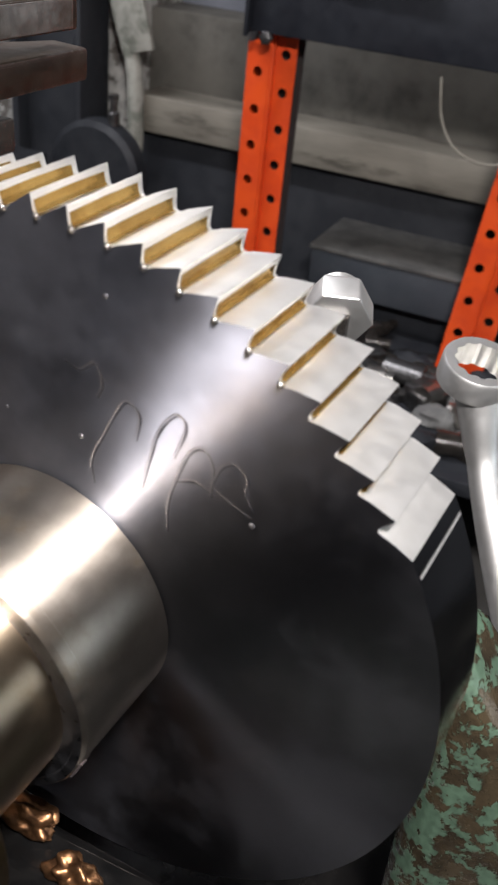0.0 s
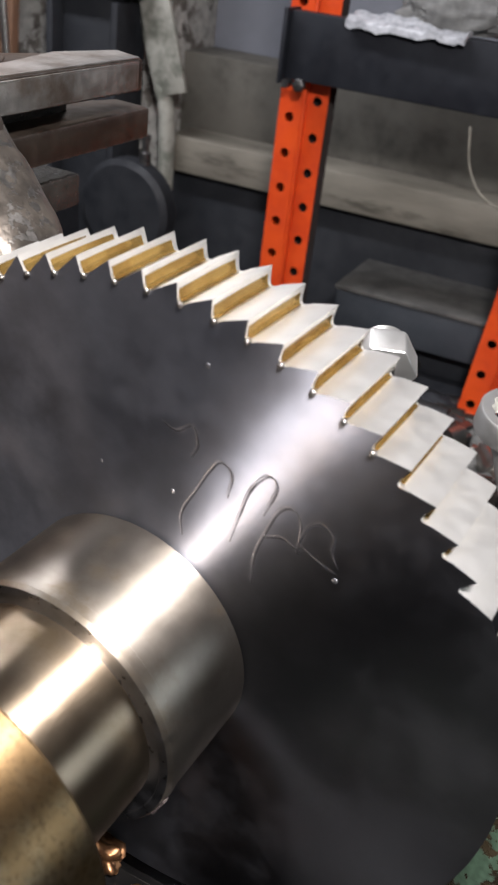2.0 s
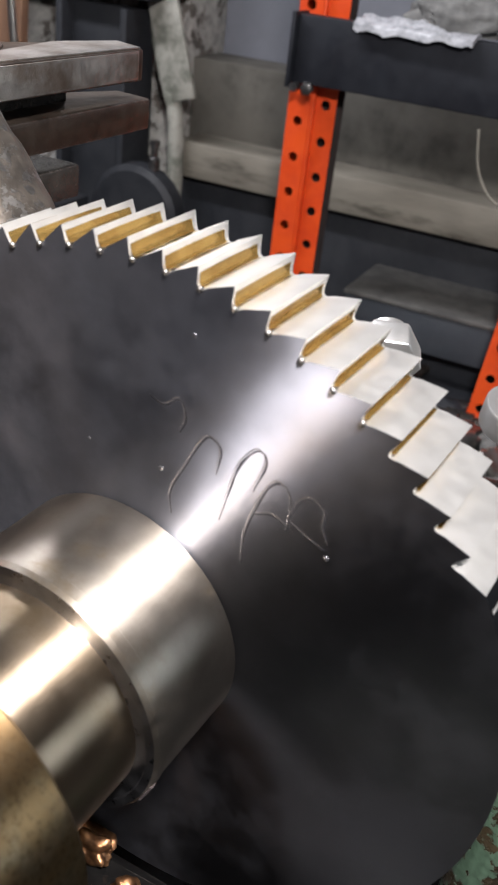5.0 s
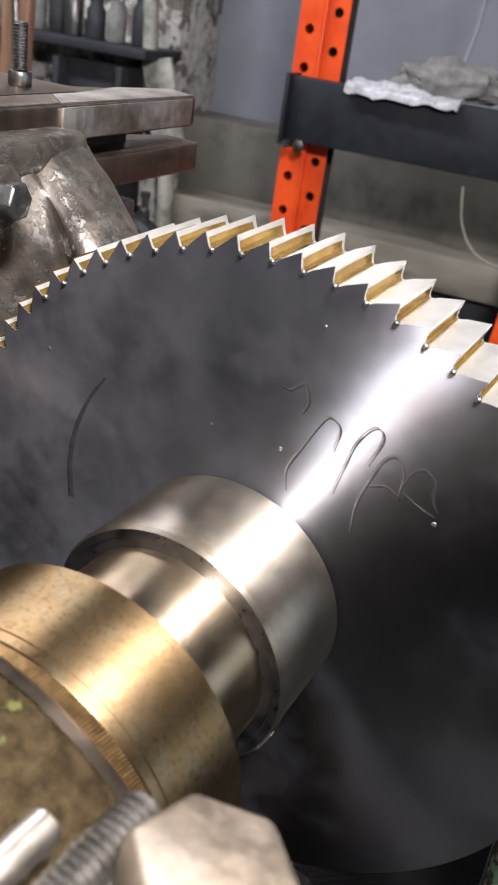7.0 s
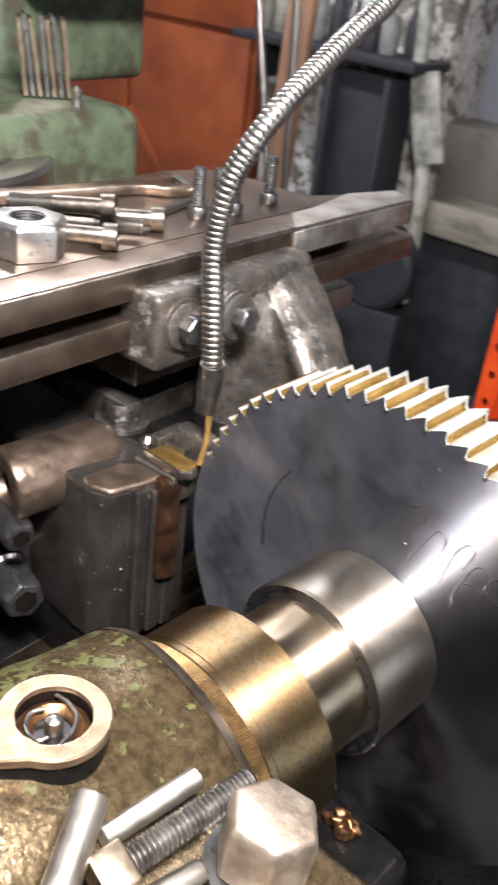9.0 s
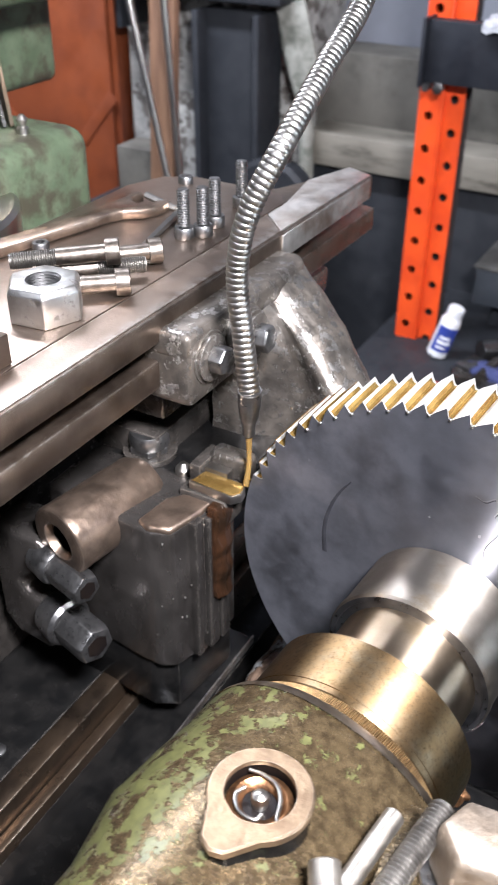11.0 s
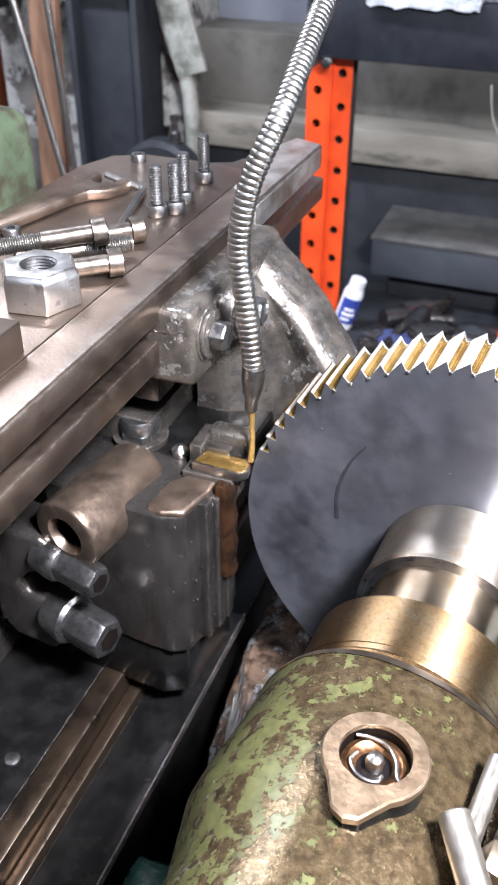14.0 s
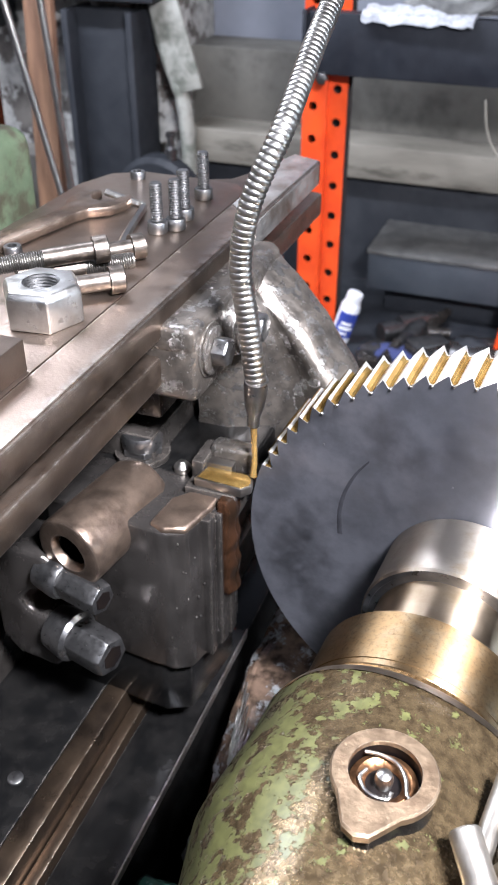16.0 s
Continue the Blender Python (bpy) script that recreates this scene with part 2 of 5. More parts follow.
# near black: the shade inside well and sockets, put into the colour
M_PIT = surface("black oily well and socket shade", (0.004, 0.003, 0.003), (0.007, 0.005, 0.004), 60, (0.3, 0.4), 0.0, 0.0, spec=0.2)
M_PIN = surface("dull ground pin steel", (0.42, 0.39, 0.34), (0.33, 0.30, 0.26), 60, (0.36, 0.48), 1.0, 0.15, 700, worn=(0.6, 0.57, 0.52), worn_width=0.0008)
M_DARKTHREAD = surface("dark oily thread", (0.16, 0.15, 0.135), (0.085, 0.078, 0.07), 90, (0.4, 0.52), 0.95, 0.2)
M_ORANGE = surface("orange-red rack paint", (0.78, 0.085, 0.012), (0.66, 0.06, 0.01), 16, (0.35, 0.5), 0.0, 0.1, 300)
M_HOLE = surface("dark hole", (0.02, 0.015, 0.012), (0.03, 0.02, 0.02), 30, (0.8, 0.9))
M_BLACKBEAM = surface("blue-black painted beam", (0.009, 0.010, 0.014), (0.015, 0.017, 0.022), 14, (0.5, 0.7), 0.0, 0.1, spec=0.35)
M_WALL = surface("blue-grey painted wall", (0.205, 0.215, 0.245), (0.170, 0.180, 0.205), 5, (0.6, 0.75), 0.0, 0.2)
M_OLIVE = surface("dusty olive-grey concrete", (0.135, 0.127, 0.107), (0.080, 0.075, 0.063), 6, (0.7, 0.9), 0.0, 0.6, 90, grime=(0.055, 0.051, 0.043), grime_cut=(0.52, 0.74), grime_scale=6, grime_metal=0.0, grime_rough=0.8)
M_LEDGE = surface("pale stained timber ledge", (0.26, 0.24, 0.195), (0.175, 0.16, 0.128), 7, (0.6, 0.8), 0.0, 0.5, 120, stretch=(0.4, 1, 2), grime=(0.085, 0.077, 0.06), grime_cut=(0.54, 0.74), grime_scale=12, grime_metal=0.0, grime_rough=0.8)
M_DARK = surface("sooty black panel", (0.012, 0.014, 0.018), (0.021, 0.023, 0.027), 9, (0.55, 0.8), 0.0, 0.2)
M_CRATE = surface("slate-grey painted crate", (0.038, 0.045, 0.054), (0.050, 0.057, 0.066), 12, (0.5, 0.7), 0.0, 0.1)
M_CRATETOP = surface("dusty crate lid", (0.115, 0.113, 0.104), (0.070, 0.069, 0.065), 12, (0.6, 0.8), 0.0, 0.3, grime=(0.06, 0.06, 0.056), grime_cut=(0.5, 0.7), grime_scale=14, grime_metal=0.0, grime_rough=0.8)
M_RUST = surface("rust-red cabinet paint", (0.25, 0.06, 0.018), (0.17, 0.038, 0.012), 5, (0.4, 0.6), 0.0, 0.1)
M_WOOD = surface("brown timber", (0.25, 0.14, 0.08), (0.16, 0.085, 0.05), 12, (0.5, 0.7), 0.0, 0.3, stretch=(6, 6, 0.6))
M_WHITE = surface("white plastic", (0.78, 0.79, 0.80), (0.70, 0.71, 0.72), 20, (0.3, 0.45))
M_BLUE = surface("blue printed label", (0.03, 0.05, 0.26), (0.04, 0.065, 0.32), 40, (0.35, 0.45))
M_LABELWHITE = surface("white print", (0.8, 0.8, 0.82), (0.75, 0.76, 0.78), 40, (0.4, 0.5))
M_RAG = surface("grey dusty rag", (0.13, 0.13, 0.125), (0.2, 0.2, 0.19), 40, (0.8, 0.95), 0.0, 0.8, 200)
M_FILM = surface("crumpled white plastic film", (0.52, 0.53, 0.55), (0.34, 0.35, 0.37), 60, (0.2, 0.35), 0.0, 0.4, 100)
M_FLOOR = surface("oil-stained concrete floor", (0.11, 0.105, 0.098), (0.065, 0.063, 0.058), 3, (0.5, 0.8), 0.0, 0.3)
M_PIPE = surface("flaking pale lagging", (0.36, 0.355, 0.31), (0.15, 0.16, 0.13), 22, (0.6, 0.85), 0.0, 0.8, 150)
M_BRICK = surface("dirty whitewashed masonry", (0.17, 0.155, 0.135), (0.06, 0.052, 0.045), 14, (0.7, 0.9), 0.0, 0.9, 60,
                  coat=(0.52, 0.51, 0.47), cut=(0.45, 0.50), coat_rough=0.8, coat_scale=11)
M_CEIL = surface("grey ceiling paint", (0.2, 0.2, 0.2), (0.17, 0.17, 0.17), 4, (0.8, 0.9))
M_REDPLASTIC = surface("red plastic", (0.5, 0.03, 0.025), (0.4, 0.025, 0.02), 30, (0.3, 0.5))
M_BLUECLOTH = surface("navy rag", (0.03, 0.04, 0.12), (0.05, 0.06, 0.16), 30, (0.8, 0.9), 0.0, 0.6, 150)


# ---- mesh helpers ----
def link(name, bm, material, parent=None, label="", smooth=35):
    me = bpy.data.meshes.new(name)
    bm.to_mesh(me)
    bm.free()
    for p in me.polygons:
        p.use_smooth = smooth > 0
    if smooth:
        me.set_sharp_from_angle(angle=radians(smooth))
    if isinstance(material, (list, tuple)):
        for m in material:
            me.materials.append(m)
    else:
        me.materials.append(material)
    ob = new(name, me)
    if parent is not None:
        ob.parent = parent
        ob.matrix_parent_inverse = parent.matrix_world.inverted()
    if label:
        ob["label"] = label
    return ob


def part(name, bm, material, parent, label="", smooth=35):
    return link(name, bm, material, parent, label, smooth)


def empty(name, label, category, at=(0, 0, 0), group="", kind=""):
    ob = new(name)
    ob.location = at
    ob.empty_display_size = 0.01
    bpy.context.view_layer.update()
    return tagged(ob, label, category, group, kind)


def single(name, bm, material, label, category, group="", kind="", smooth=35):
    return tagged(link(name, bm, material, None, "", smooth), label, category, group, kind)


def bevelled(bm, width, seg=2, angle=30):
    if width > 0:
        bm.normal_update()
        es = [e for e in bm.edges if len(e.link_faces) == 2 and e.calc_face_angle(0) > radians(angle)]
        bmesh.ops.bevel(bm, geom=es, offset=width, segments=seg, affect="EDGES", profile=0.5, clamp_overlap=True)
    return bm


def box(x0, x1, y0, y1, z0, z1, bev=0.0, seg=2, m=None):
    bm = bmesh.new()
    bmesh.ops.create_cube(bm, size=1)
    bmesh.ops.transform(bm, verts=bm.verts, matrix=Matrix.Translation(((x0 + x1) / 2, (y0 + y1) / 2, (z0 + z1) / 2))
                        @ Matrix.Diagonal((abs(x1 - x0), abs(y1 - y0), abs(z1 - z0), 1)))
    bevelled(bm, bev, seg)
    if m:
        bmesh.ops.transform(bm, verts=bm.verts, matrix=m)
    return bm


AXES = {"x": Matrix(((0, 0, 1, 0), (1, 0, 0, 0), (0, 1, 0, 0), (0, 0, 0, 1))),
        "y": Matrix(((1, 0, 0, 0), (0, 0, 1, 0), (0, -1, 0, 0), (0, 0, 0, 1))),
        "z": Matrix.Identity(4)}


def lathe(profile, seg=48, m=None, closed=False):
    """Turn (radius, height) pairs about z."""
    bm = bmesh.new()
    rings = []
    for r, h in profile:
        if r < 1e-6:
            rings.append([bm.verts.new((0, 0, h))])
        else:
            rings.append([bm.verts.new((r * math.cos(2 * math.pi * i / seg), r * math.sin(2 * math.pi * i / seg), h)) for i in range(seg)])
    pairs = list(zip(rings, rings[1:])) + ([(rings[-1], rings[0])] if closed else [])
    for a, b in pairs:
        for i in range(seg):
            j = (i + 1) % seg
            if len(a) == 1 and len(b) > 1:
                bm.faces.new((a[0], b[i], b[j]))
            elif len(b) == 1 and len(a) > 1:
                bm.faces.new((a[i], a[j], b[0]))
            elif len(a) > 1:
                bm.faces.new((a[i], a[j], b[j], b[i]))
    bmesh.ops.recalc_face_normals(bm, faces=bm.faces)
    if m:
        bmesh.ops.transform(bm, verts=bm.verts, matrix=m)
    return bm


def prism(poly, h0, h1, bev=0.0, m=None, seg=2):
    """Extrude an (x, y) outline from h0 to h1 along z."""
    bm = bmesh.new()
    lo = [bm.verts.new((x, y, h0)) for x, y in poly]
    hi = [bm.verts.new((x, y, h1)) for x, y in poly]
    n = len(poly)
    bm.faces.new(lo[::-1])
    bm.faces.new(hi)
    for i in range(n):
        bm.faces.new((lo[i], lo[(i + 1) % n], hi[(i + 1) % n], hi[i]))
    bmesh.ops.recalc_face_normals(bm, faces=bm.faces)
    bevelled(bm, bev, seg)
    if m:
        bmesh.ops.transform(bm, verts=bm.verts, matrix=m)
    return bm


def ngon(n, r, turn=0.0, sx=1.0, sy=1.0):
    return [(r * sx * math.cos(2 * math.pi * i / n + turn), r * sy * math.sin(2 * math.pi * i / n + turn)) for i in range(n)]


def hexhead(af, h0, h1, bev=0.0012, m=None):
    """A hexagon head: width across flats, with the corners turned off at the top."""
    r = af / math.sqrt(3)
    bm = bmesh.new()
    rows = [(r * 0.985, h0), (r, h0 + 0.06 * (h1 - h0)), (r, h0 + 0.84 * (h1 - h0)), (r * 0.90, h1)]
    rings = [[bm.verts.new((q * math.cos(math.pi * i / 3), q * math.sin(math.pi * i / 3), h)) for i in range(6)] for q, h in rows]
    for a, b in zip(rings, rings[1:]):
        for i in range(6):
            bm.faces.new((a[i], a[(i + 1) % 6], b[(i + 1) % 6], b[i]))
    bm.faces.new(rings[0][::-1])
    bm.faces.new(rings[-1])
    bevelled(bm, bev, 2, 20)
    if m:
        bmesh.ops.transform(bm, verts=bm.verts, matrix=m)
    return bm


def thread_profile(r, h0, h1, pitch, depth=None):
    depth = depth or pitch * 0.45
    out, h = [(0, h0), (r - depth, h0)], h0
    while h + pitch <= h1:
        out += [(r, h + pitch * 0.42), (r, h + pitch * 0.58), (r - depth, h + pitch)]
        h += pitch
    return out + [(r - depth, h1), (0, h1)]


def tube(points, r, seg=10, m=None):
    """A round bar along points; r may be a number or one radius a point."""
    bm = bmesh.new()
    pts = [Vector(p) for p in points]
    up, rings = None, []
    for i, p in enumerate(pts):
        d = (pts[min(i + 1, len(pts) - 1)] - pts[max(i - 1, 0)]).normalized()
        if up is None:
            up = d.orthogonal().normalized()
        up = (up - d * up.dot(d)).normalized()
        side = d.cross(up)
        q = r[i] if isinstance(r, (list, tuple)) else r
        rings.append([bm.verts.new(p + q * (math.cos(2 * math.pi * k / seg) * up + math.sin(2 * math.pi * k / seg) * side)) for k in range(seg)])
    for a, b in zip(rings, rings[1:]):
        for k in range(seg):
            bm.faces.new((a[k], a[(k + 1) % seg], b[(k + 1) % seg], b[k]))
    bm.faces.new(rings[0][::-1])
    bm.faces.new(rings[-1])
    bmesh.ops.recalc_face_normals(bm, faces=bm.faces)
    if m:
        bmesh.ops.transform(bm, verts=bm.verts, matrix=m)
    return bm


def spline(points, n):
    """Catmull-Rom through the points, n steps a span."""
    P = [Vector(p) for p in points]
    P = [2 * P[0] - P[1]] + P + [2 * P[-1] - P[-2]]
    out = []
    for i in range(1, len(P) - 2):
        for k in range(n):
            t = k / n
            out.append(0.5 * ((2 * P[i]) + (P[i + 1] - P[i - 1]) * t + (2 * P[i - 1] - 5 * P[i] + 4 * P[i + 1] - P[i + 2]) * t * t
                              + (3 * P[i] - P[i - 1] - 3 * P[i + 1] + P[i + 2]) * t ** 3))
    return out + [P[-2]]


def along(a, b):
    """The pose at a whose z axis points at b."""
    d = Vector(b) - Vector(a)
    return Matrix.Translation(a) @ d.to_track_quat("Z", "Y").to_matrix().to_4x4()


def roughen(bm, amp, freq, seed=0.0):
    bm.normal_update()
    for v in bm.verts:
        v.co += v.normal * amp * noise.noise(v.co * freq + Vector((seed, seed, seed)))
    return bm


def subdiv(bm, cuts):
    bmesh.ops.subdivide_edges(bm, edges=bm.edges[:], cuts=cuts, use_grid_fill=True)
    return bm


# ---- the room ----
single("floor", box(-4.0, 3.0, -3.5, 2.6, -0.1, 0.0), M_FLOOR, "oil-stained grey concrete workshop floor", "floor", kind="structure")
single("ceiling", box(-4.0, 3.0, -3.5, 2.6, 3.1, 3.2), M_CEIL, "plain grey painted workshop ceiling", "ceiling", kind="structure")
single("wall_north", box(-4.0, 3.0, 2.30, 2.45, 0, 3.1), M_WALL, "blue-grey painted workshop wall", "wall", kind="structure")
single("wall_south", box(-4.0, 3.0, -3.6, -3.45, 0, 3.1), M_WALL, "plain grey workshop wall", "wall", kind="structure")
single("wall_west", box(-4.1, -3.95, -3.45, 2.3, 0, 3.1), M_WALL, "plain grey workshop wall", "wall", kind="structure")
we = box(2.95, 3.1, -3.45, -0.35, 0, 3.1)
for a in ((2.95, 3.1, 0.85, 2.3, 0, 3.1), (2.95, 3.1, -0.35, 0.85, 0, 1.12), (2.95, 3.1, -0.35, 0.85, 2.12, 3.1)):
    bmesh.ops.create_cube(we, size=1, matrix=Matrix.Translation(((a[0] + a[1]) / 2, (a[2] + a[3]) / 2, (a[4] + a[5]) / 2)) @ Matrix.Diagonal((a[1] - a[0], a[3] - a[2], a[5] - a[4], 1)))
single("wall_east", we, M_OLIVE, "plain grey workshop wall with a window opening", "wall", kind="structure")

# ---- background along the far wall ----
single("wall_ledge", box(-1.10, 1.6, 1.98, 2.12, 0.83, 0.925, 0.006), M_LEDGE, "pale stained timber ledge along the wall", "ledge", kind="structure")
single("wall_band", box(-1.14, 1.6, 2.12, 2.29, 0.9, 1.12, 0.004), M_OLIVE, "dusty olive-grey concrete band on the wall", "wall band", kind="structure")
single("wall_panel", box(-1.14, 1.6, 2.02, 2.12, 0.0, 0.83, 0.004), M_DARK, "sooty black panel under the ledge", "wall panel", kind="structure")


def rack_upright(x0, label, lean=0.0):
    """A perforated rack post: two folded faces, each with a column of punched holes."""
    post = empty("rack_upright", label, "rack post", (x0 + 0.05, 1.67, 0), "rack uprights")
    for k, (a, b, y) in enumerate(((x0, x0 + 0.052, 1.655), (x0 + 0.056, x0 + 0.104, 1.672))):
        bm = bmesh.new()
        pitch, r = 0.0762, 0.0108
        z = 0.066 + (0.038 if k == 0 else 0.0)
        cx = (a + b) / 2
        top = 1.75
        low = 0.0
        while z < top - 0.05:
            cells = (low, z + pitch / 2)
            sq = [(a, cells[0]), (b, cells[0]), (b, cells[1]), (a, cells[1])]
            ring = [bm.verts.new((cx + r * math.cos(math.pi * (i + 0.5) / 4 + math.pi * 1.0), y, z + r * math.sin(math.pi * (i + 0.5) / 4 + math.pi))) for i in range(8)]
            out = [bm.verts.new(p) for p in ((a, y, cells[0]), (cx, y, cells[0]), (b, y, cells[0]), (b, y, z), (b, y, cells[1]), (cx, y, cells[1]), (a, y, cells[1]), (a, y, z))]
            order = [0, 1, 2, 3, 4, 5, 6, 7]
            for i in range(8):
                j = (i + 1) % 8
                bm.faces.new((out[order[i]], out[order[j]], ring[j], ring[i]))
            low = z + pitch / 2
            z += pitch
        bmesh.ops.remove_doubles(bm, verts=bm.verts, dist=1e-5)
        ex = bmesh.ops.extrude_face_region(bm, geom=bm.faces[:])
        bmesh.ops.translate(bm, verts=[v for v in ex["geom"] if isinstance(v, bmesh.types.BMVert)], vec=(0, 0.003, 0))
        bmesh.ops.recalc_face_normals(bm, faces=bm.faces)
        part("front_flange" if k == 0 else "side_flange", bm, M_ORANGE, post, smooth=0)
    part("fold", box(x0 + 0.050, x0 + 0.058, 1.657, 1.674, 0, 1.74, 0.001), M_ORANGE, post)
    part("return_flange", box(x0 + 0.001, x0 + 0.005, 1.66, 1.74, 0, 1.74, 0.001), M_ORANGE, post)
    # dark sheet behind the holes: the post's inner shade put into the colour
    part("back_web", box(x0 + 0.004, x0 + 0.102, 1.72, 1.724, 0, 1.74, 0.0), M_HOLE, post, "dark inside of the post")
    post.rotation_euler = (0, radians(lean), 0)
    return post


rack_upright(-0.648, "orange-red perforated steel rack post standing behind the machine")
rack_upright(-0.163, "leaning orange-red perforated steel post beside the dark crate", 4.5)

beam = empty("rack_beam", "blue-black painted rack beam bolted across the orange posts", "rack beam", (0.3, 1.6, 1.24))
part("web", box(-0.622, 1.5, 1.60, 1.64, 1.178, 1.308, 0.003), M_BLACKBEAM, beam)
part("end_plate", box(-0.630, -0.622, 1.58, 1.65, 1.17, 1.312, 0.001), M_BLACKBEAM, beam)
part("bolt", hexhead(0.024, 0, 0.016, 0.001, Matrix.Translation((-0.585, 1.598, 1.172)) @ pose(0, 0, 0, 90, 0, 10)), M_BOLT, beam, "black hexagon bolt head")
part("bolt", lathe([(0, 0), (0.009, 0), (0.009, 0.02), (0, 0.02)], 14, Matrix.Translation((-0.61, 1.598, 1.172)) @ pose(0, 0, 0, 90, 0, 0)), M_BOLT, beam)

fl = bmesh.new()
bmesh.ops.create_grid(fl, x_segments=26, y_segments=8, size=0.5)
bmesh.ops.transform(fl, verts=fl.verts, matrix=Matrix.Translation((-0.38, 1.605, 1.316)) @ pose(0, 0, 0, 20, 0, -2) @ Matrix.Diagonal((0.24, 0.055, 1, 1)))
for v in fl.verts:
    v.co.z += 0.010 * noise.noise(v.co * 45) + 0.004 * noise.noise(v.co * 120)
ex = bmesh.ops.extrude_face_region(fl, geom=fl.faces[:])
bmesh.ops.translate(fl, verts=[v for v in ex["geom"] if isinstance(v, bmesh.types.BMVert)], vec=(0, 0, -0.012))
bmesh.ops.recalc_face_normals(fl, faces=fl.faces)
single("plastic_film", fl, M_FILM, "crumpled strip of white plastic film lying on the beam", "plastic film", smooth=60)

rg = bmesh.new()
bmesh.ops.create_icosphere(rg, subdivisions=4, radius=1)
for v in rg.verts:
    n = v.co.normalized()
    k = 1 + 0.28 * noise.noise(n * 2.3) + 0.16 * noise.noise(n * 6) + 0.07 * noise.noise(n * 15)
    v.co = Vector((n.x * 0.115 * k, n.y * 0.05 * k, max(-0.028, n.z * 0.045 * k)))
bmesh.ops.translate(rg, verts=rg.verts, vec=(-0.30, 1.66, 1.338))
single("crumpled_rag", rg, M_RAG, "crumpled dusty grey rag resting on the beam", "rag", smooth=70)

wire = tube(spline([(-0.215, 1.57, 1.16), (-0.20, 1.57, 1.09), (-0.165, 1.57, 1.04), (-0.11, 1.57, 1.02), (-0.05, 1.57, 1.03)], 8), 0.0025, 8)
single("cable", wire, M_LEDGE, "thin pale cable hanging in a loop below the beam", "cable")
single("cable", tube(spline([(-0.30, 1.70, 1.34), (-0.285, 1.72, 1.45), (-0.28, 1.74, 1.62), (-0.27, 1.75, 1.9)], 6), 0.004, 8), M_WALL, "grey cable rising behind the rag", "cable")

crate = empty("storage_crate", "slate-grey crate with a dusty pale lid under the ledge", "crate", (-0.1, 1.9, 0.6))
part("body", box(-0.49, 0.55, 1.78, 2.035, 0.60, 0.70, 0.004), M_CRATE, crate)
part("lid", box(-0.495, 0.555, 1.775, 2.038, 0.70, 0.711, 0.003), M_CRATETOP, crate, "dusty pale grey lid")
shelf = empty("low_shelf", "dark steel shelf cluttered with old parts", "shelf", (0, 1.7, 0.5))
part("shelf_board", box(-0.70, 1.2, 1.25, 2.04, 0.49, 0.52, 0.003), M_DARK, shelf)
part("riser", box(-0.45, 0.55, 1.84, 2.03, 0.52, 0.60, 0.004), M_DARK, shelf)
for sx in (-0.66, 1.15):
    part("leg", box(sx, sx + 0.05, 1.27, 1.32, 0, 0.49, 0.002), M_DARK, shelf)
    part("leg", box(sx, sx + 0.05, 1.95, 2.0, 0, 0.49, 0.002), M_DARK, shelf)

bottle = empty("plastic_bottle", "white plastic bottle with a dark blue label on the shelf", "bottle", (-0.49, 1.60, 0.52))
bp = Matrix.Translation((-0.512, 1.60, 0.524)) @ pose(0, 0, 0, 0, 16, 20) @ Matrix.Scale(0.76, 4)
part("body", lathe([(0, 0), (0.030, 0), (0.034, 0.004), (0.034, 0.13), (0.030, 0.145), (0.017, 0.156), (0.015, 0.158), (0, 0.158)], 32, bp), M_WHITE, bottle)
part("cap", lathe([(0, 0.158), (0.027, 0.150), (0.027, 0.180), (0.024, 0.184), (0, 0.184)], 24, bp), M_WHITE, bottle)
lab = bmesh.new()
cols = []
for k in range(15):
    a = radians(-150 + k * 9)
    cols.append([lab.verts.new((0.0346 * math.cos(a), 0.0346 * math.sin(a), z)) for z in (0.025, 0.118)])
for a, b in zip(cols, cols[1:]):
    lab.faces.new((a[0], b[0], b[1], a[1]))
bmesh.ops.transform(lab, verts=lab.verts, matrix=bp)
lb = part("label", lab, M_BLUE, bottle, "dark blue label with white printed bars")
for k, (z0, z1, a0, a1) in enumerate(((0.055, 0.067, -128, -48), (0.074, 0.084, -120, -60), (0.038, 0.046, -125, -70))):
    b2 = bmesh.new()
    cols = [[b2.verts.new((0.0350 * math.cos(radians(a0 + (a1 - a0) * i / 8)), 0.0350 * math.sin(radians(a0 + (a1 - a0) * i / 8)), z)) for z in (z0, z1)] for i in range(9)]
    for a, b in zip(cols, cols[1:]):
        b2.faces.new((a[0], b[0], b[1], a[1]))
    bmesh.ops.transform(b2, verts=b2.verts, matrix=bp)
    part("print_bar", b2, M_LABELWHITE, lb)
single("red_tray", box(-0.47, -0.34, 1.30, 1.42, 0.521, 0.552, 0.005), M_REDPLASTIC, "low red plastic tray on the shelf", "tray")

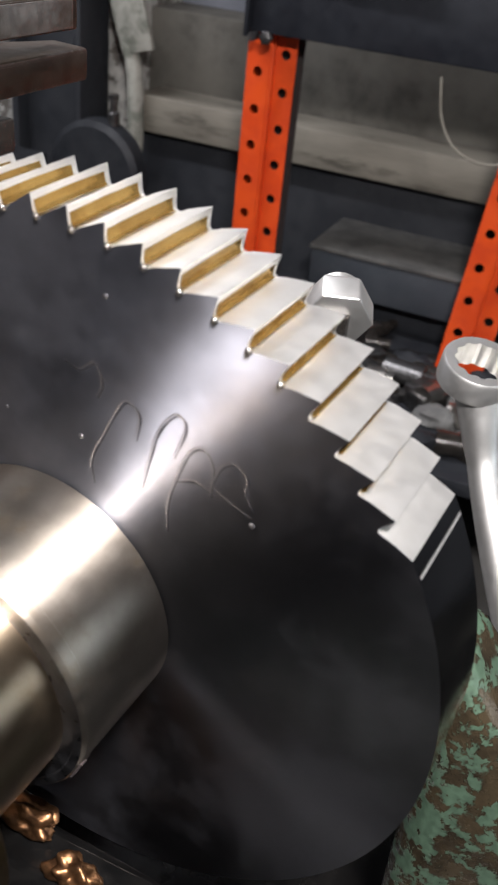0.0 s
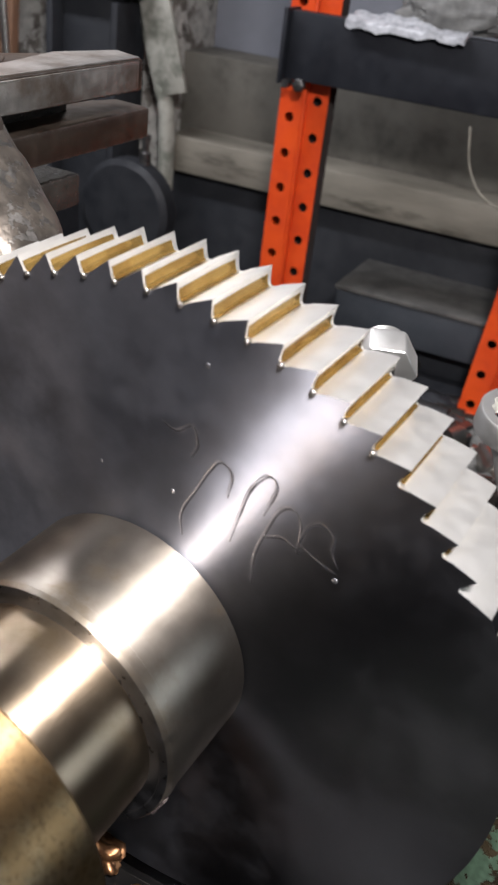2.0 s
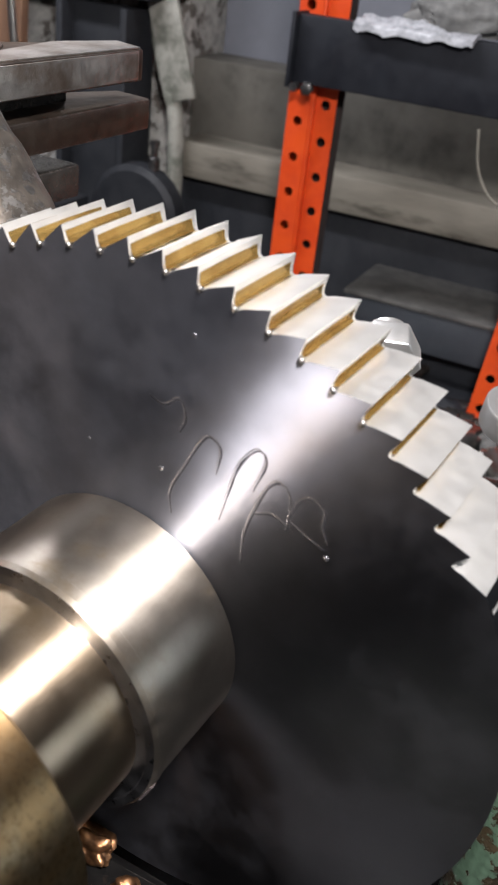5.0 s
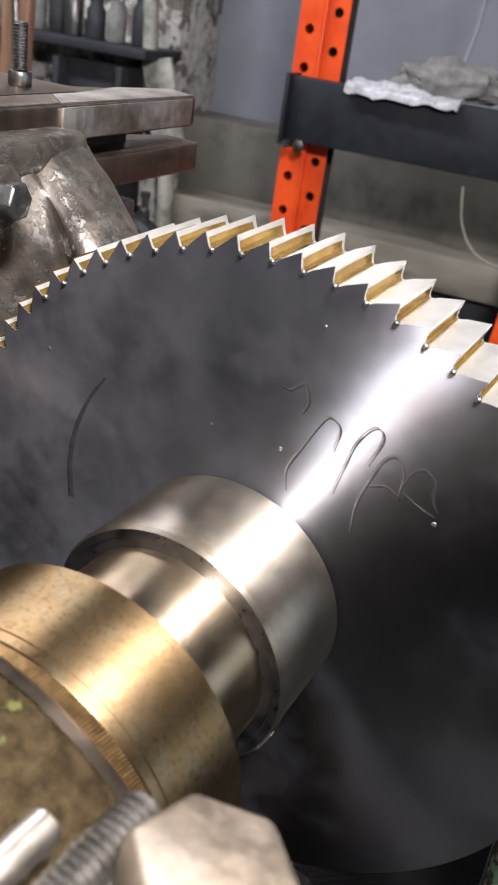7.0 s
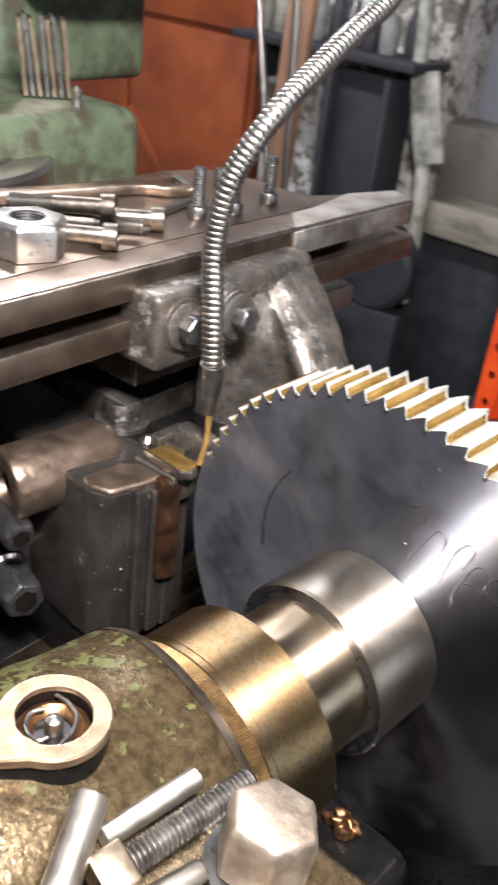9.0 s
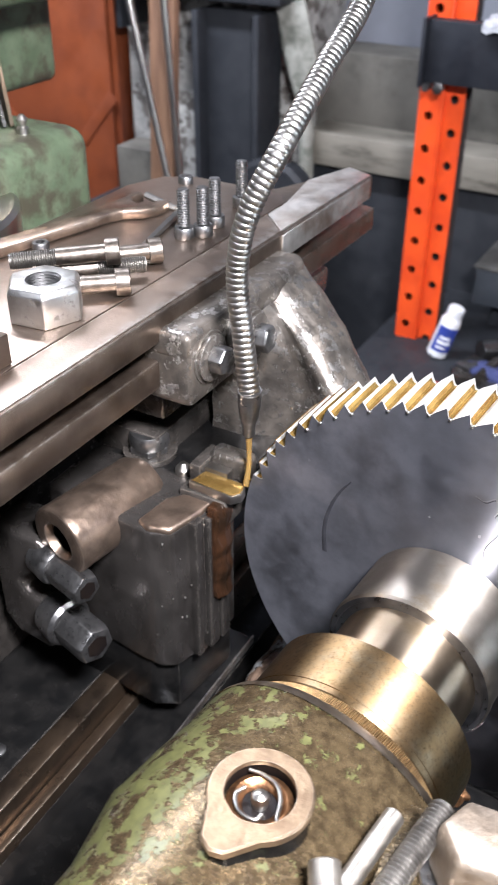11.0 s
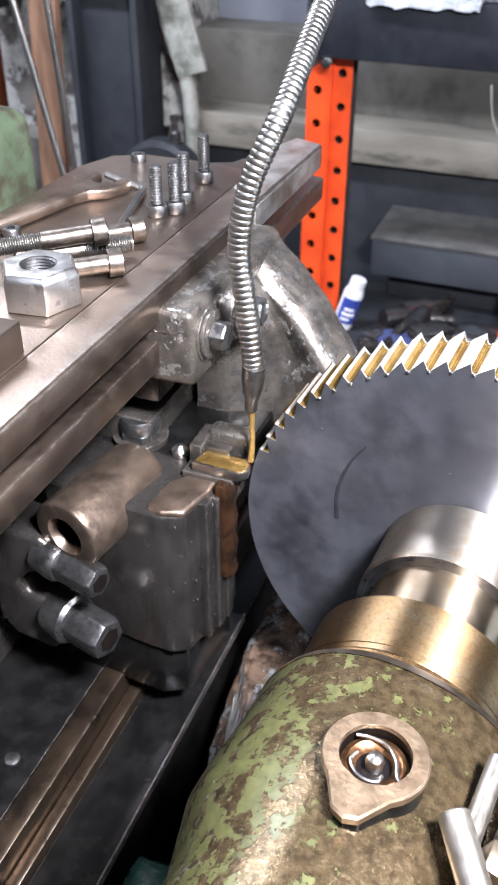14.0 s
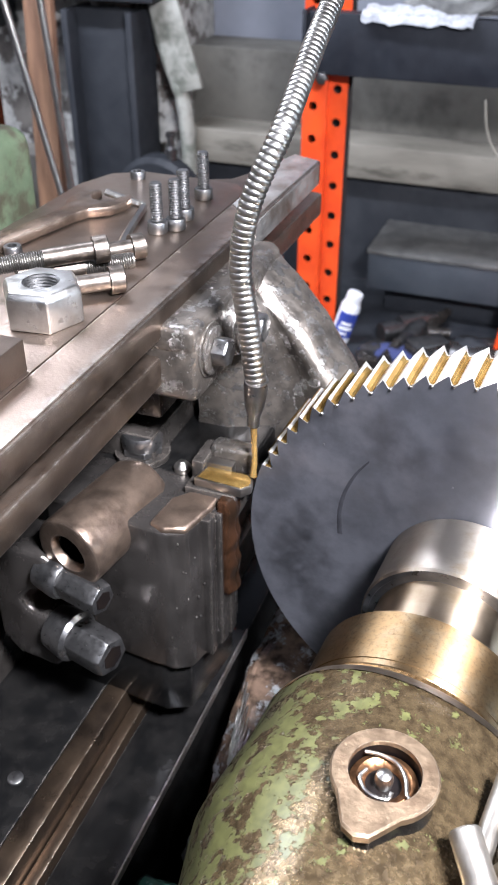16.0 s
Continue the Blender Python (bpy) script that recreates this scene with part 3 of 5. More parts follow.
# scrap and old parts on the low shelf
rnd = random.Random(7)
for k in range(64):
    x, y = -0.42 + rnd.random() * 0.55, 1.30 + rnd.random() * 0.42
    if x < -0.16 and y < 1.45:
        y += 0.16
    kind = k % 4
    if kind == 0:
        r, l = 0.012 + rnd.random() * 0.018, 0.05 + rnd.random() * 0.13
        bm = lathe([(0, 0), (r, 0), (r, l * 0.7), (r * 0.7, l * 0.72), (r * 0.7, l), (0, l)], 18, Matrix.Translation((x, y, 0.521 + r)) @ pose(0, 0, 0, 90, 0, rnd.random() * 180))
        single("round_bar", bm, rnd.choice((M_BOLT, M_STEEL, M_DARKIRON)), "short stepped steel bar lying on the shelf", "steel bar", "scrap on the shelf")
    elif kind == 1:
        r = 0.02 + rnd.random() * 0.025
        bm = lathe([(r * 0.6, 0), (r, 0), (r, 0.018), (r * 0.6, 0.018)], 24, Matrix.Translation((x, y, 0.521)), True)
        single("steel_ring", bm, rnd.choice((M_BOLT, M_STEEL)), "loose steel ring lying on the shelf", "ring", "scrap on the shelf")
    elif kind == 2:
        w = 0.02 + rnd.random() * 0.03
        bm = box(-w, w, -w * 0.6, w * 0.6, 0, w, 0.003, 2, Matrix.Translation((x, y, 0.521)) @ pose(0, 0, 0, 0, 0, rnd.random() * 90))
        single("iron_block", bm, rnd.choice((M_DARKIRON, M_BOLT)), "small dark iron block on the shelf", "iron block", "scrap on the shelf")
    else:
        bm = bmesh.new()
        bmesh.ops.create_icosphere(bm, subdivisions=3, radius=1)
        for v in bm.verts:
            q = v.co.normalized()
            f = 1 + 0.35 * noise.noise(q * 2.0 + Vector((k, 0, 0))) + 0.15 * noise.noise(q * 6)
            v.co = Vector((q.x * 0.05 * f, q.y * 0.035 * f, max(-0.012, q.z * 0.025 * f)))
        bmesh.ops.translate(bm, verts=bm.verts, vec=(x, y, 0.533))
        single("dirty_rag", bm, rnd.choice((M_RAG, M_DARK)) if x > -0.26 else M_BLUECLOTH, "dirty crumpled shop rag on the shelf", "rag", "scrap on the shelf", smooth=70)

# ---- far corner: masonry, cabinet, column, pipes, rods ----
single("wall_masonry", box(-1.78, -1.14, 2.06, 2.30, 0, 1.9, 0.004), M_BRICK, "dirty whitewashed masonry pier", "wall", kind="structure")
cab = empty("rust_red_cabinet", "tall rust-red painted steel cabinet with folded door panels", "cabinet", (-2.3, 2.0, 0))
part("body", box(-2.95, -1.80, 2.02, 2.28, 0, 2.2, 0.006), M_RUST, cab)
for a, b in ((-2.93, -2.38), (-2.36, -1.82)):
    d = part("door", box(a, b, 2.0, 2.018, 0.03, 1.24, 0.004), M_RUST, cab)
    for rz, zz in ((48, 0.62), (-48, 0.62)):
        part("pressed_rib", box(-0.42, 0.42, -0.004, 0.004, -0.02, 0.02, 0.003, 2, Matrix.Translation(((a + b) / 2, 1.998, zz)) @ pose(0, 0, 0, 0, rz, 0)), M_RUST, d)
part("top_panel", box(-2.94, -1.81, 2.0, 2.018, 1.26, 2.17, 0.004), M_RUST, cab)
col = empty("dark_column", "black steel column standing by the masonry", "column", (-1.3, 1.93, 0))
part("web", box(-1.40, -1.20, 1.91, 1.96, 0, 1.235, 0.004), M_DARK, col)
for a in (-1.41, -1.215):
    part("flange", box(a, a + 0.02, 1.86, 2.0, 0, 1.235, 0.003), M_DARK, col)
sh2 = empty("wall_shelf", "dark wall shelf above the column with small stock", "shelf", (-1.4, 2.0, 1.25))
part("shelf_board", box(-1.78, -1.13, 1.86, 2.06, 1.262, 1.285, 0.003), M_DARK, sh2)
part("bracket", box(-1.70, -1.68, 1.90, 2.06, 1.16, 1.262, 0.003), M_DARK, sh2)
for k in range(9):
    x = -1.74 + k * 0.066
    h = 0.05 + 0.05 * rnd.random()
    bm = lathe([(0, 0), (0.024, 0), (0.026, 0.006), (0.026, h), (0.018, h + 0.012), (0.018, h + 0.03), (0, h + 0.03)], 20, Matrix.Translation((x, 1.95 + 0.03 * rnd.random(), 1.286)))
    single("tin", bm, rnd.choice((M_BOLT, M_DARK, M_RAG, M_LEDGE, M_OLIVE)), "small grimy tin on the wall shelf", "tin", "tins on the wall shelf")
pipe = empty("lagged_pipe", "old pipe with flaking pale lagging running down the wall", "pipe", (-1.1, 1.95, 0.7))
part("upper_run", roughen(tube(spline([(-1.20, 1.98, 1.5), (-1.165, 1.96, 1.22), (-1.12, 1.95, 1.08), (-1.085, 1.95, 0.95), (-1.08, 1.95, 0.62)], 10), 0.021, 16), 0.004, 40), M_PIPE, pipe)
part("torn_lagging", roughen(box(-1.145, -1.06, 1.93, 1.945, 1.03, 1.27, 0.003, 2, Matrix.Translation((-1.10, 1.93, 1.15)) @ pose(0, 0, 0, 0, -17, 0) @ Matrix.Translation((1.10, -1.93, -1.15))), 0.003, 30), M_PIPE, pipe, "torn white lagging sheet")
guard = empty("wheel_guard", "dark round cast guard standing against the wall", "guard", (-1.13, 1.9, 0.7))
part("shell", lathe([(0, 0), (0.12, 0), (0.135, 0.012), (0.135, 0.06), (0.12, 0.072), (0, 0.072)], 40, Matrix.Translation((-1.14, 1.90, 0.735)) @ pose(0, 0, 0, 90, 0, 0)), M_DARK, guard)
part("valve", lathe([(0, 0), (0.016, 0), (0.016, 0.03), (0.010, 0.035), (0.010, 0.06), (0.014, 0.062), (0.014, 0.075), (0, 0.075)], 18, Matrix.Translation((-1.10, 1.87, 0.86))), M_BOLT, guard)
part("foot", box(-1.26, -1.02, 1.83, 1.90, 0, 0.61, 0.006), M_DARK, guard)
single("leaning_rod", tube([(-1.26, 1.3, 1.62), (-0.912, 1.3, 0.005)], 0.008, 14), M_STEEL, "bright steel rod leaning behind the machine", "rod", "leaning rods")
single("leaning_rod", tube([(-1.155, 1.34, 1.62), (-1.047, 1.34, 0.005)], 0.008, 14), M_STEEL, "bright steel rod leaning behind the machine", "rod", "leaning rods")
single("timber_batten", box(-0.035, 0.035, -0.012, 0.012, 0, 1.5, 0.003, 2, Matrix.Translation((-1.26, 1.42, 0.002)) @ pose(0, 0, 0, 0, 3, 0)), M_WOOD, "brown timber batten leaning behind the machine", "timber")
single("small_carton", box(-1.42, -1.29, 1.5, 1.6, 0.80, 0.95, 0.004), M_OLIVE, "small dull carton on a dark stand", "box")
single("dark_stand", box(-1.5, -1.2, 1.46, 1.72, 0.0, 0.80, 0.005), M_DARK, "black steel stand by the cabinet", "stand")

# ---- green headstock behind the table ----
head = empty("green_headstock", "worn pale green machine casting with a steel flange", "machine casting", (-0.6, 0.05, 1.2))
hb = subdiv(box(-0.80, -0.445, -0.18, 0.225, 0.6, 1.414, 0.02, 4), 1)
part("body", hb, M_GREENBOX, head)
part("flange", lathe([(0, 0), (0.088, 0), (0.09, -0.002), (0.118, -0.002), (0.122, -0.006), (0.122, -0.05), (0.0, -0.05)], 72, Matrix.Translation((-0.515, 0.015, 1.384))), M_STEEL, head, "round bright steel flange")
part("overarm", box(-0.85, -0.56, 0.20, 0.42, 1.495, 1.75, 0.02, 4), M_GREENBOX, head)
part("column", box(-0.85, -0.63, 0.19, 0.40, 1.40, 1.52, 0.012, 3), M_GREENBOX, head)
part("grease_nipple", lathe([(0, 0), (0.0055, 0), (0.0055, 0.006), (0.0035, 0.008), (0.005, 0.012), (0.005, 0.014), (0.002, 0.018), (0, 0.018)], 14, Matrix.Translation((-0.475, 0.165, 1.413))), M_STEEL, head)
for k in range(7):
    m = Matrix.Translation((-0.530 + 0.0037 * k, 0.150 + 0.0054 * k, 1.4142)) @ pose(0, 0, 0, 0, -5 - 1.3 * (k % 3), 55)
    single("steel_shim", box(-0.0019, 0.0019, -0.016, 0.016, 0.0016, 0.068 + 0.003 * (k % 2), 0.0004, 1, m), M_BOLT if k % 2 else M_WARMSTEEL,
           "flat steel shim standing in a leaning stack", "shim", "stack of shims")
single("brown_bracket", box(-0.62, -0.575, 0.02, 0.07, 1.414, 1.60, 0.006), M_WOOD, "rusty brown upright on the green casting", "bracket")

# ---- machine table ----
T = 1.370
table = empty("machine_table", "long brown-stained steel machine table with a slotted edge", "machine table", (-0.3, 0.0, 1.3))
outline = [(-0.215, 0.352), (-0.245, 0.365), (-0.262, 0.305), (-0.276, 0.272), (-0.30, 0.262), (-0.355, 0.262), (-0.385, 0.245), (-0.398, 0.205), (-0.400, -0.42), (-0.221, -0.42)]
part("top_plate", prism(outline[::-1], T - 0.024, T - 0.0015, 0.0025), M_TABLE_EDGE, table, "scraped steel edge strip")
inner = [(-0.2485, 0.235), (-0.262, 0.255), (-0.30, 0.258), (-0.353, 0.258), (-0.381, 0.243), (-0.394, 0.205), (-0.396, -0.416), (-0.2505, -0.416)]
part("wear_plate", prism(inner[::-1], T - 0.0015, T, 0.0006), M_TABLE, table, "brown-stained flat top")
part("rubbed_strip", prism([(-0.2195, 0.175), (-0.2483, 0.205), (-0.2500, -0.417), (-0.2225, -0.417)][::-1], T - 0.0018, T - 0.0006, 0.0005), M_BARE, table, "rubbed brown strip along the table edge")
part("bare_end", prism([(-0.2165, 0.349), (-0.2440, 0.361), (-0.2605, 0.304), (-0.2480, 0.238), (-0.2482, 0.206), (-0.2195, 0.176)][::-1], T - 0.0018, T - 0.0006, 0.0005), M_SILVER, table, "bare bright end of the table top")
part("bare_end_face", box(-0.2168, -0.2148, 0.172, 0.346, T - 0.0225, T - 0.003, 0.0006), M_SILVER, table, "bare bright end of the table side")
part("slot_core", box(-0.385, -0.245, -0.42, 0.30, T - 0.04, T - 0.023, 0.0), M_DARKIRON, table)
part("lower_plate", prism([(-0.217, 0.368), (-0.25, 0.374), (-0.28, 0.30), (-0.38, 0.28), (-0.398, -0.42), (-0.222, -0.42)][::-1], T - 0.060, T - 0.0375, 0.0025), M_TABLE_EDGE, table)
part("saddle", box(-0.39, -0.345, -0.42, 0.22, 1.04, T - 0.060, 0.004), M_DARKIRON, table)
part("under_rail", box(-0.346, -0.232, 0.02, 0.30, 1.268, 1.292, 0.003), M_DARKIRON, table)
part("under_rail", box(-0.346, -0.240, 0.02, 0.27, 1.225, 1.250, 0.003), M_DARKIRON, table)
part("pedestal", box(-0.40, -0.3955, -0.40, 0.24, 0.0, 1.14, 0.006), M_DARKIRON, table)
for k, (x, y) in enumerate(((-0.352, 0.238), (-0.358, 0.045))):
    part("set_screw", lathe([(0.0035, 0.003), (0.0035, 0.0065), (0.0062, 0.0065), (0.0068, 0.0055), (0.0068, 0), (0, 0), (0, 0.003)], 20, Matrix.Translation((x, y, T)), True), M_SCREW, table)

# ---- bracket bolted under the table edge ----
br = empty("clamp_bracket", "grey cast iron bracket bolted to the table edge", "bracket", (-0.2, 0.08, 1.3))
part("bar", roughen(subdiv(box(-0.234, -0.193, 0.0, 0.098, 1.300, 1.352, 0.006, 3), 2), 0.0006, 60), M_CAST, br)
lip = prism([(-0.2345, -0.0006), (-0.1935, -0.0006), (-0.1915, 0.09), (-0.1885, 0.160), (-0.197, 0.171), (-0.2345, 0.171)], 1.336, 1.3565, 0.0055, None, 3)
part("top_lip", roughen(subdiv(lip, 1), 0.0006, 60), M_CAST, br, "rounded scuffed top of the bracket", smooth=60)
arm = bmesh.new()
rows = []
for k in range(13):
    f = k / 12
    z = 1.350 - 0.17 * f
    edge = -0.1885 + 0.105 * (1 - (1 - f) ** 2.3)
    y0 = 0.086 + 0.004 * f
    y1 = 0.168 - 0.055 * f ** 0.8
    curve = spline([(-0.208, y0, z), (-0.208 + 0.45 * (edge + 0.208), y0 + 0.022, z), (edge - 0.020 - 0.004 * f, y1 - 0.047 + 0.012 * f, z), (edge - 0.008, y1 - 0.040 + 0.014 * f, z), (edge, y1 - 0.014, z), (edge - 0.005, y1, z)], 4)
    rows.append([arm.verts.new(p) for p in [(-0.232, y0, z)] + curve + [(-0.232, y1 + 0.002, z)]])
m_arm = len(rows[0])
for a, b in zip(rows, rows[1:]):
    for i in range(m_arm):
        j = (i + 1) % m_arm
        arm.faces.new((a[i], a[j], b[j], b[i]))
arm.faces.new(rows[0])
arm.faces.new(rows[-1][::-1])
bmesh.ops.recalc_face_normals(arm, faces=arm.faces)
part("arm", roughen(roughen(subdiv(arm, 2), 0.0022, 38), 0.0009, 130), M_CAST, br, "sloping cast arm with scuffed paint", smooth=80)
part("boss", lathe([(0, -0.014), (0.024, -0.014), (0.0225, 0.0), (0.021, 0.003), (0, 0.003)], 36, Matrix.Translation((-0.188, 0.068, 1.331)) @ pose(0, 0, 0, 0, 90, 0)), M_CAST, br, "cast boss round the bolt")
for k, (x, y) in enumerate(((-0.192, 0.024), (-0.182, 0.068))):
    m = Matrix.Translation((x, y, 1.332)) @ pose(0, 0, 0, 0, 90, 0)
    bo = part("bolt", hexhead(0.0185, 0.0035, 0.0145, 0.0008, m @ pose(0, 0, 0, 0, 0, 14 + 20 * k)), M_BOLT, br, "blackened hexagon bolt")
    part("washer", lathe([(0, 0.0), (0.0165, 0.0), (0.0172, 0.0008), (0.0172, 0.0026), (0.0160, 0.0034), (0, 0.0034)], 36, m), M_CAST, bo)
    part("washer", lathe([(0, -0.003), (0.019, -0.003), (0.0195, -0.0022), (0.0195, 0.0), (0, 0.0)], 36, m), M_CAST, bo)

# ---- things on the table ----
def cap_screw(x, y, label, r=0.0051, head_r=0.0079, head=0.0092, length=0.030, m=None):
    """A socket-head cap screw standing on its head, or lying at pose m."""
    s = empty("cap_screw", label, "screw", (x, y, T), "cap screws on the table")
    m = m or Matrix.Translation((x, y, T + 0.0003))
    part("head", lathe([(0, 0), (head_r * 0.94, 0), (head_r, head * 0.08), (head_r, head * 0.9), (head_r * 0.92, head), (0, head)], 28, m), M_SCREW, s)
    part("thread", lathe(thread_profile(r, head, head + length, 0.0021), 22, m), M_SCREW, s)
    return s


for x, y in ((-0.277, 0.122), (-0.267, 0.134), (-0.270, 0.157), (-0.275, 0.208)):
    cap_screw(x, y, "grey socket-head cap screw standing on its head")


def shoulder_screw(a, b, label, head_len=0.010, r=0.0062, hr=0.0095, plain=0.45):
    """A long socket-head screw lying on the table from its head at a to its tip at b."""
    s = empty("long_cap_screw", label, "screw", a, "long screws lying on the table")
    m = along(a, b)
    L = (Vector(b) - Vector(a)).length
    part("head", lathe([(0, 0.004), (0.005, 0.004), (0.005, 0.0), (hr * 0.92, 0), (hr, 0.0008), (hr, head_len), (0, head_len)], 30, m), M_OLDSCREW, s)
    part("shank", lathe([(0, head_len), (r, head_len), (r, head_len + plain * L), (0, head_len + plain * L)], 26, m), M_OLDSCREW, s)
    part("thread", lathe(thread_profile(r * 0.97, head_len + plain * L, L, 0.0016), 24, m), M_DARKTHREAD, s)
    return s


shoulder_screw((-0.264, 0.072, T + 0.0096), (-0.322, 0.010, T + 0.0096), "long steel cap screw lying beside a spanner")
shoulder_screw((-0.318, -0.010, T + 0.0096), (-0.258, 0.044, T + 0.0100), "long steel cap screw lying head to tail")
shoulder_screw((-0.250, 0.014, T + 0.0096), (-0.306, -0.035, T + 0.0096), "long steel cap screw lying beside the hexagon nut")
shoulder_screw((-0.268, 0.028, T + 0.0235), (-0.327, -0.02, T + 0.020), "long steel cap screw resting across two others")

nut = hexhead(0.046, 0.0, 0.025, 0.001, None)
bmesh.ops.delete(nut, geom=[f for f in nut.faces if abs(f.normal.z) > 0.99], context="FACES_ONLY")
nutm = Matrix.Translation((-0.279, -0.040, T + 0.0003)) @ pose(0, 0, 0, 0, 0, 8)
for z, flip in ((0.025, False), (0.0, True)):
    ring = [v for v in nut.verts if abs(v.co.z - z) < 1e-5]
    ring.sort(key=lambda v: math.atan2(v.co.y, v.co.x))
    n = 36
    inner_ring = [nut.verts.new((0.0118 * math.cos(2 * math.pi * i / n), 0.0118 * math.sin(2 * math.pi * i / n), z)) for i in range(n)]
    es = [nut.edges.get((ring[i], ring[(i + 1) % len(ring)])) or nut.edges.new((ring[i], ring[(i + 1) % len(ring)])) for i in range(len(ring))]
    es += [nut.edges.new((inner_ring[i], inner_ring[(i + 1) % n])) for i in range(n)]
    bmesh.ops.bridge_loops(nut, edges=es)
bmesh.ops.recalc_face_normals(nut, faces=nut.faces)
bmesh.ops.transform(nut, verts=nut.verts, matrix=nutm)
nt = empty("hexagon_nut", "large bright steel hexagon nut standing on the table", "nut", (-0.283, -0.042, T))
part("body", nut, M_NUT, nt)
tp = [(0.0118, 0.0245)]
for k in range(11):
    tp += [(0.0105, 0.0235 - k * 0.0021), (0.0118, 0.0225 - k * 0.0021)]
part("thread", lathe(tp, 36, nutm), M_SCREW, nt)
single("square_bar", box(-0.292, -0.2515, -0.21, -0.104, T + 0.0003, T + 0.021, 0.0012), M_TABLE, "short brown square steel bar on the table", "steel bar")

# open-ended spanner
sp = bmesh.new()
half = []
jaw = [(0.000, 0.0115), (-0.014, 0.0115), (-0.020, 0.004), (-0.020, -0.004), (-0.014, -0.0115), (0.004, -0.0115), (0.004, -0.019), (-0.012, -0.0245),
       (-0.030, -0.021), (-0.042, -0.011), (-0.058, -0.0085), (-0.20, -0.010), (-0.20, 0.010), (-0.058, 0.0085), (-0.044, 0.013), (-0.032, 0.022), (-0.014, 0.0245), (0.000, 0.019)]
spm = Matrix.Translation((-0.342, 0.172, T + 0.0003)) @ pose(0, 0, 0, 0, 0, 76)
single("open_spanner", prism(jaw, 0.0, 0.0085, 0.002, spm), M_COPPER, "brown open-ended spanner lying on the table", "spanner")
key = tube(spline([(-0.287, 0.078, T + 0.0032), (-0.296, 0.11, T + 0.0032), (-0.308, 0.158, T + 0.0032), (-0.312, 0.165, T + 0.0032), (-0.320, 0.167, T + 0.004), (-0.345, 0.166, T + 0.0105)], 5), 0.0032, 6)
single("hex_key", key, M_STEEL, "bright bent hexagon key lying by the spanner", "hex key", smooth=20)

# ---- wheel ----
AX, AZ = 0.0033, 1.1999
AXIS = Vector((0.0827, 0.9955, 0.0460)).normalized()
SIDE = Vector((AXIS.y, -AXIS.x, 0)).normalized()
RISE = SIDE.cross(AXIS)
# wheel space: x across, y along the arbor away from its free end, z up
WHEEL = Matrix.Translation((AX, 0, AZ)) @ Matrix((SIDE, AXIS, RISE)).transposed().to_4x4()
R_TIP, R_ROOT, THICK, PITCH, FIRST = 0.1622, 0.1548, 0.040, 5.0, 44.65
ROOTS = [FIRST + PITCH * k for k in range(-2, 24)]
prof = []
last = ROOTS[-1]
a = last + 1.2
while a < ROOTS[0] - PITCH + 360 - 0.1:
    prof.append((a, R_TIP))
    a += 1.5
for th in ROOTS:
    # counter-clockwise: long flank up to here, rounded root, then the steep face
    prof += [(th - PITCH * 0.90, R_TIP), (th - PITCH * 0.86, R_TIP - 0.0002), (th - PITCH * 0.30, R_ROOT + 0.0022), (th - PITCH * 0.17, R_ROOT + 0.0007), (th - PITCH * 0.08, R_ROOT), (th, R_ROOT + 0.0004), (th + PITCH * 0.045, R_ROOT + 0.0022)]
prof.append((last + PITCH * 0.10, R_TIP))
prof.sort(key=lambda p: p[0])
wheel = empty("toothed_wheel", "dark steel ratchet wheel with freshly cut saw teeth on an arbor", "gear wheel", (AX, 0.015, AZ))
disc = bmesh.new()
front, back = [], []
for ang, r in prof:
    c, s = math.cos(radians(ang)), math.sin(radians(ang))
    front.append(disc.verts.new((r * c, 0.0, r * s)))
    back.append(disc.verts.new((r * c, THICK, r * s)))
n = len(prof)
inF = [disc.verts.new((0.142 * math.cos(radians(p[0])), 0.0, 0.142 * math.sin(radians(p[0])))) for p in prof]
inB = [disc.verts.new((0.142 * math.cos(radians(p[0])), THICK, 0.142 * math.sin(radians(p[0])))) for p in prof]
cF = [disc.verts.new((0.03 * math.cos(radians(p[0])), 0.0, 0.03 * math.sin(radians(p[0])))) for p in prof]
cB = [disc.verts.new((0.03 * math.cos(radians(p[0])), THICK, 0.03 * math.sin(radians(p[0])))) for p in prof]
for i in range(n):
    j = (i + 1) % n
    for q in ((front[i], front[j], inF[j], inF[i]), (inF[i], inF[j], cF[j], cF[i])):
        disc.faces.new(q).material_index = 0
    for q in ((back[j], back[i], inB[i], inB[j]), (inB[j], inB[i], cB[i], cB[j])):
        disc.faces.new(q).material_index = 0
    rim = disc.faces.new((front[j], front[i], back[i], back[j]))
    blank = prof[i][1] == R_TIP and prof[j][1] == R_TIP and i < n and not (ROOTS[0] - PITCH < prof[i][0] < last + 1.0)
    rim.material_index = 2 if blank else 1
bmesh.ops.recalc_face_normals(disc, faces=disc.faces)
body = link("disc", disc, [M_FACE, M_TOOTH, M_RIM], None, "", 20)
body.matrix_world = WHEEL
body.parent = wheel
body.matrix_parent_inverse = wheel.matrix_world.inverted()
body["label"] = "dark turned face with bright saw-cut teeth"


def on_wheel(r, ang, y):
    return WHEEL @ Vector((r * math.cos(radians(ang)), y, r * math.sin(radians(ang))))


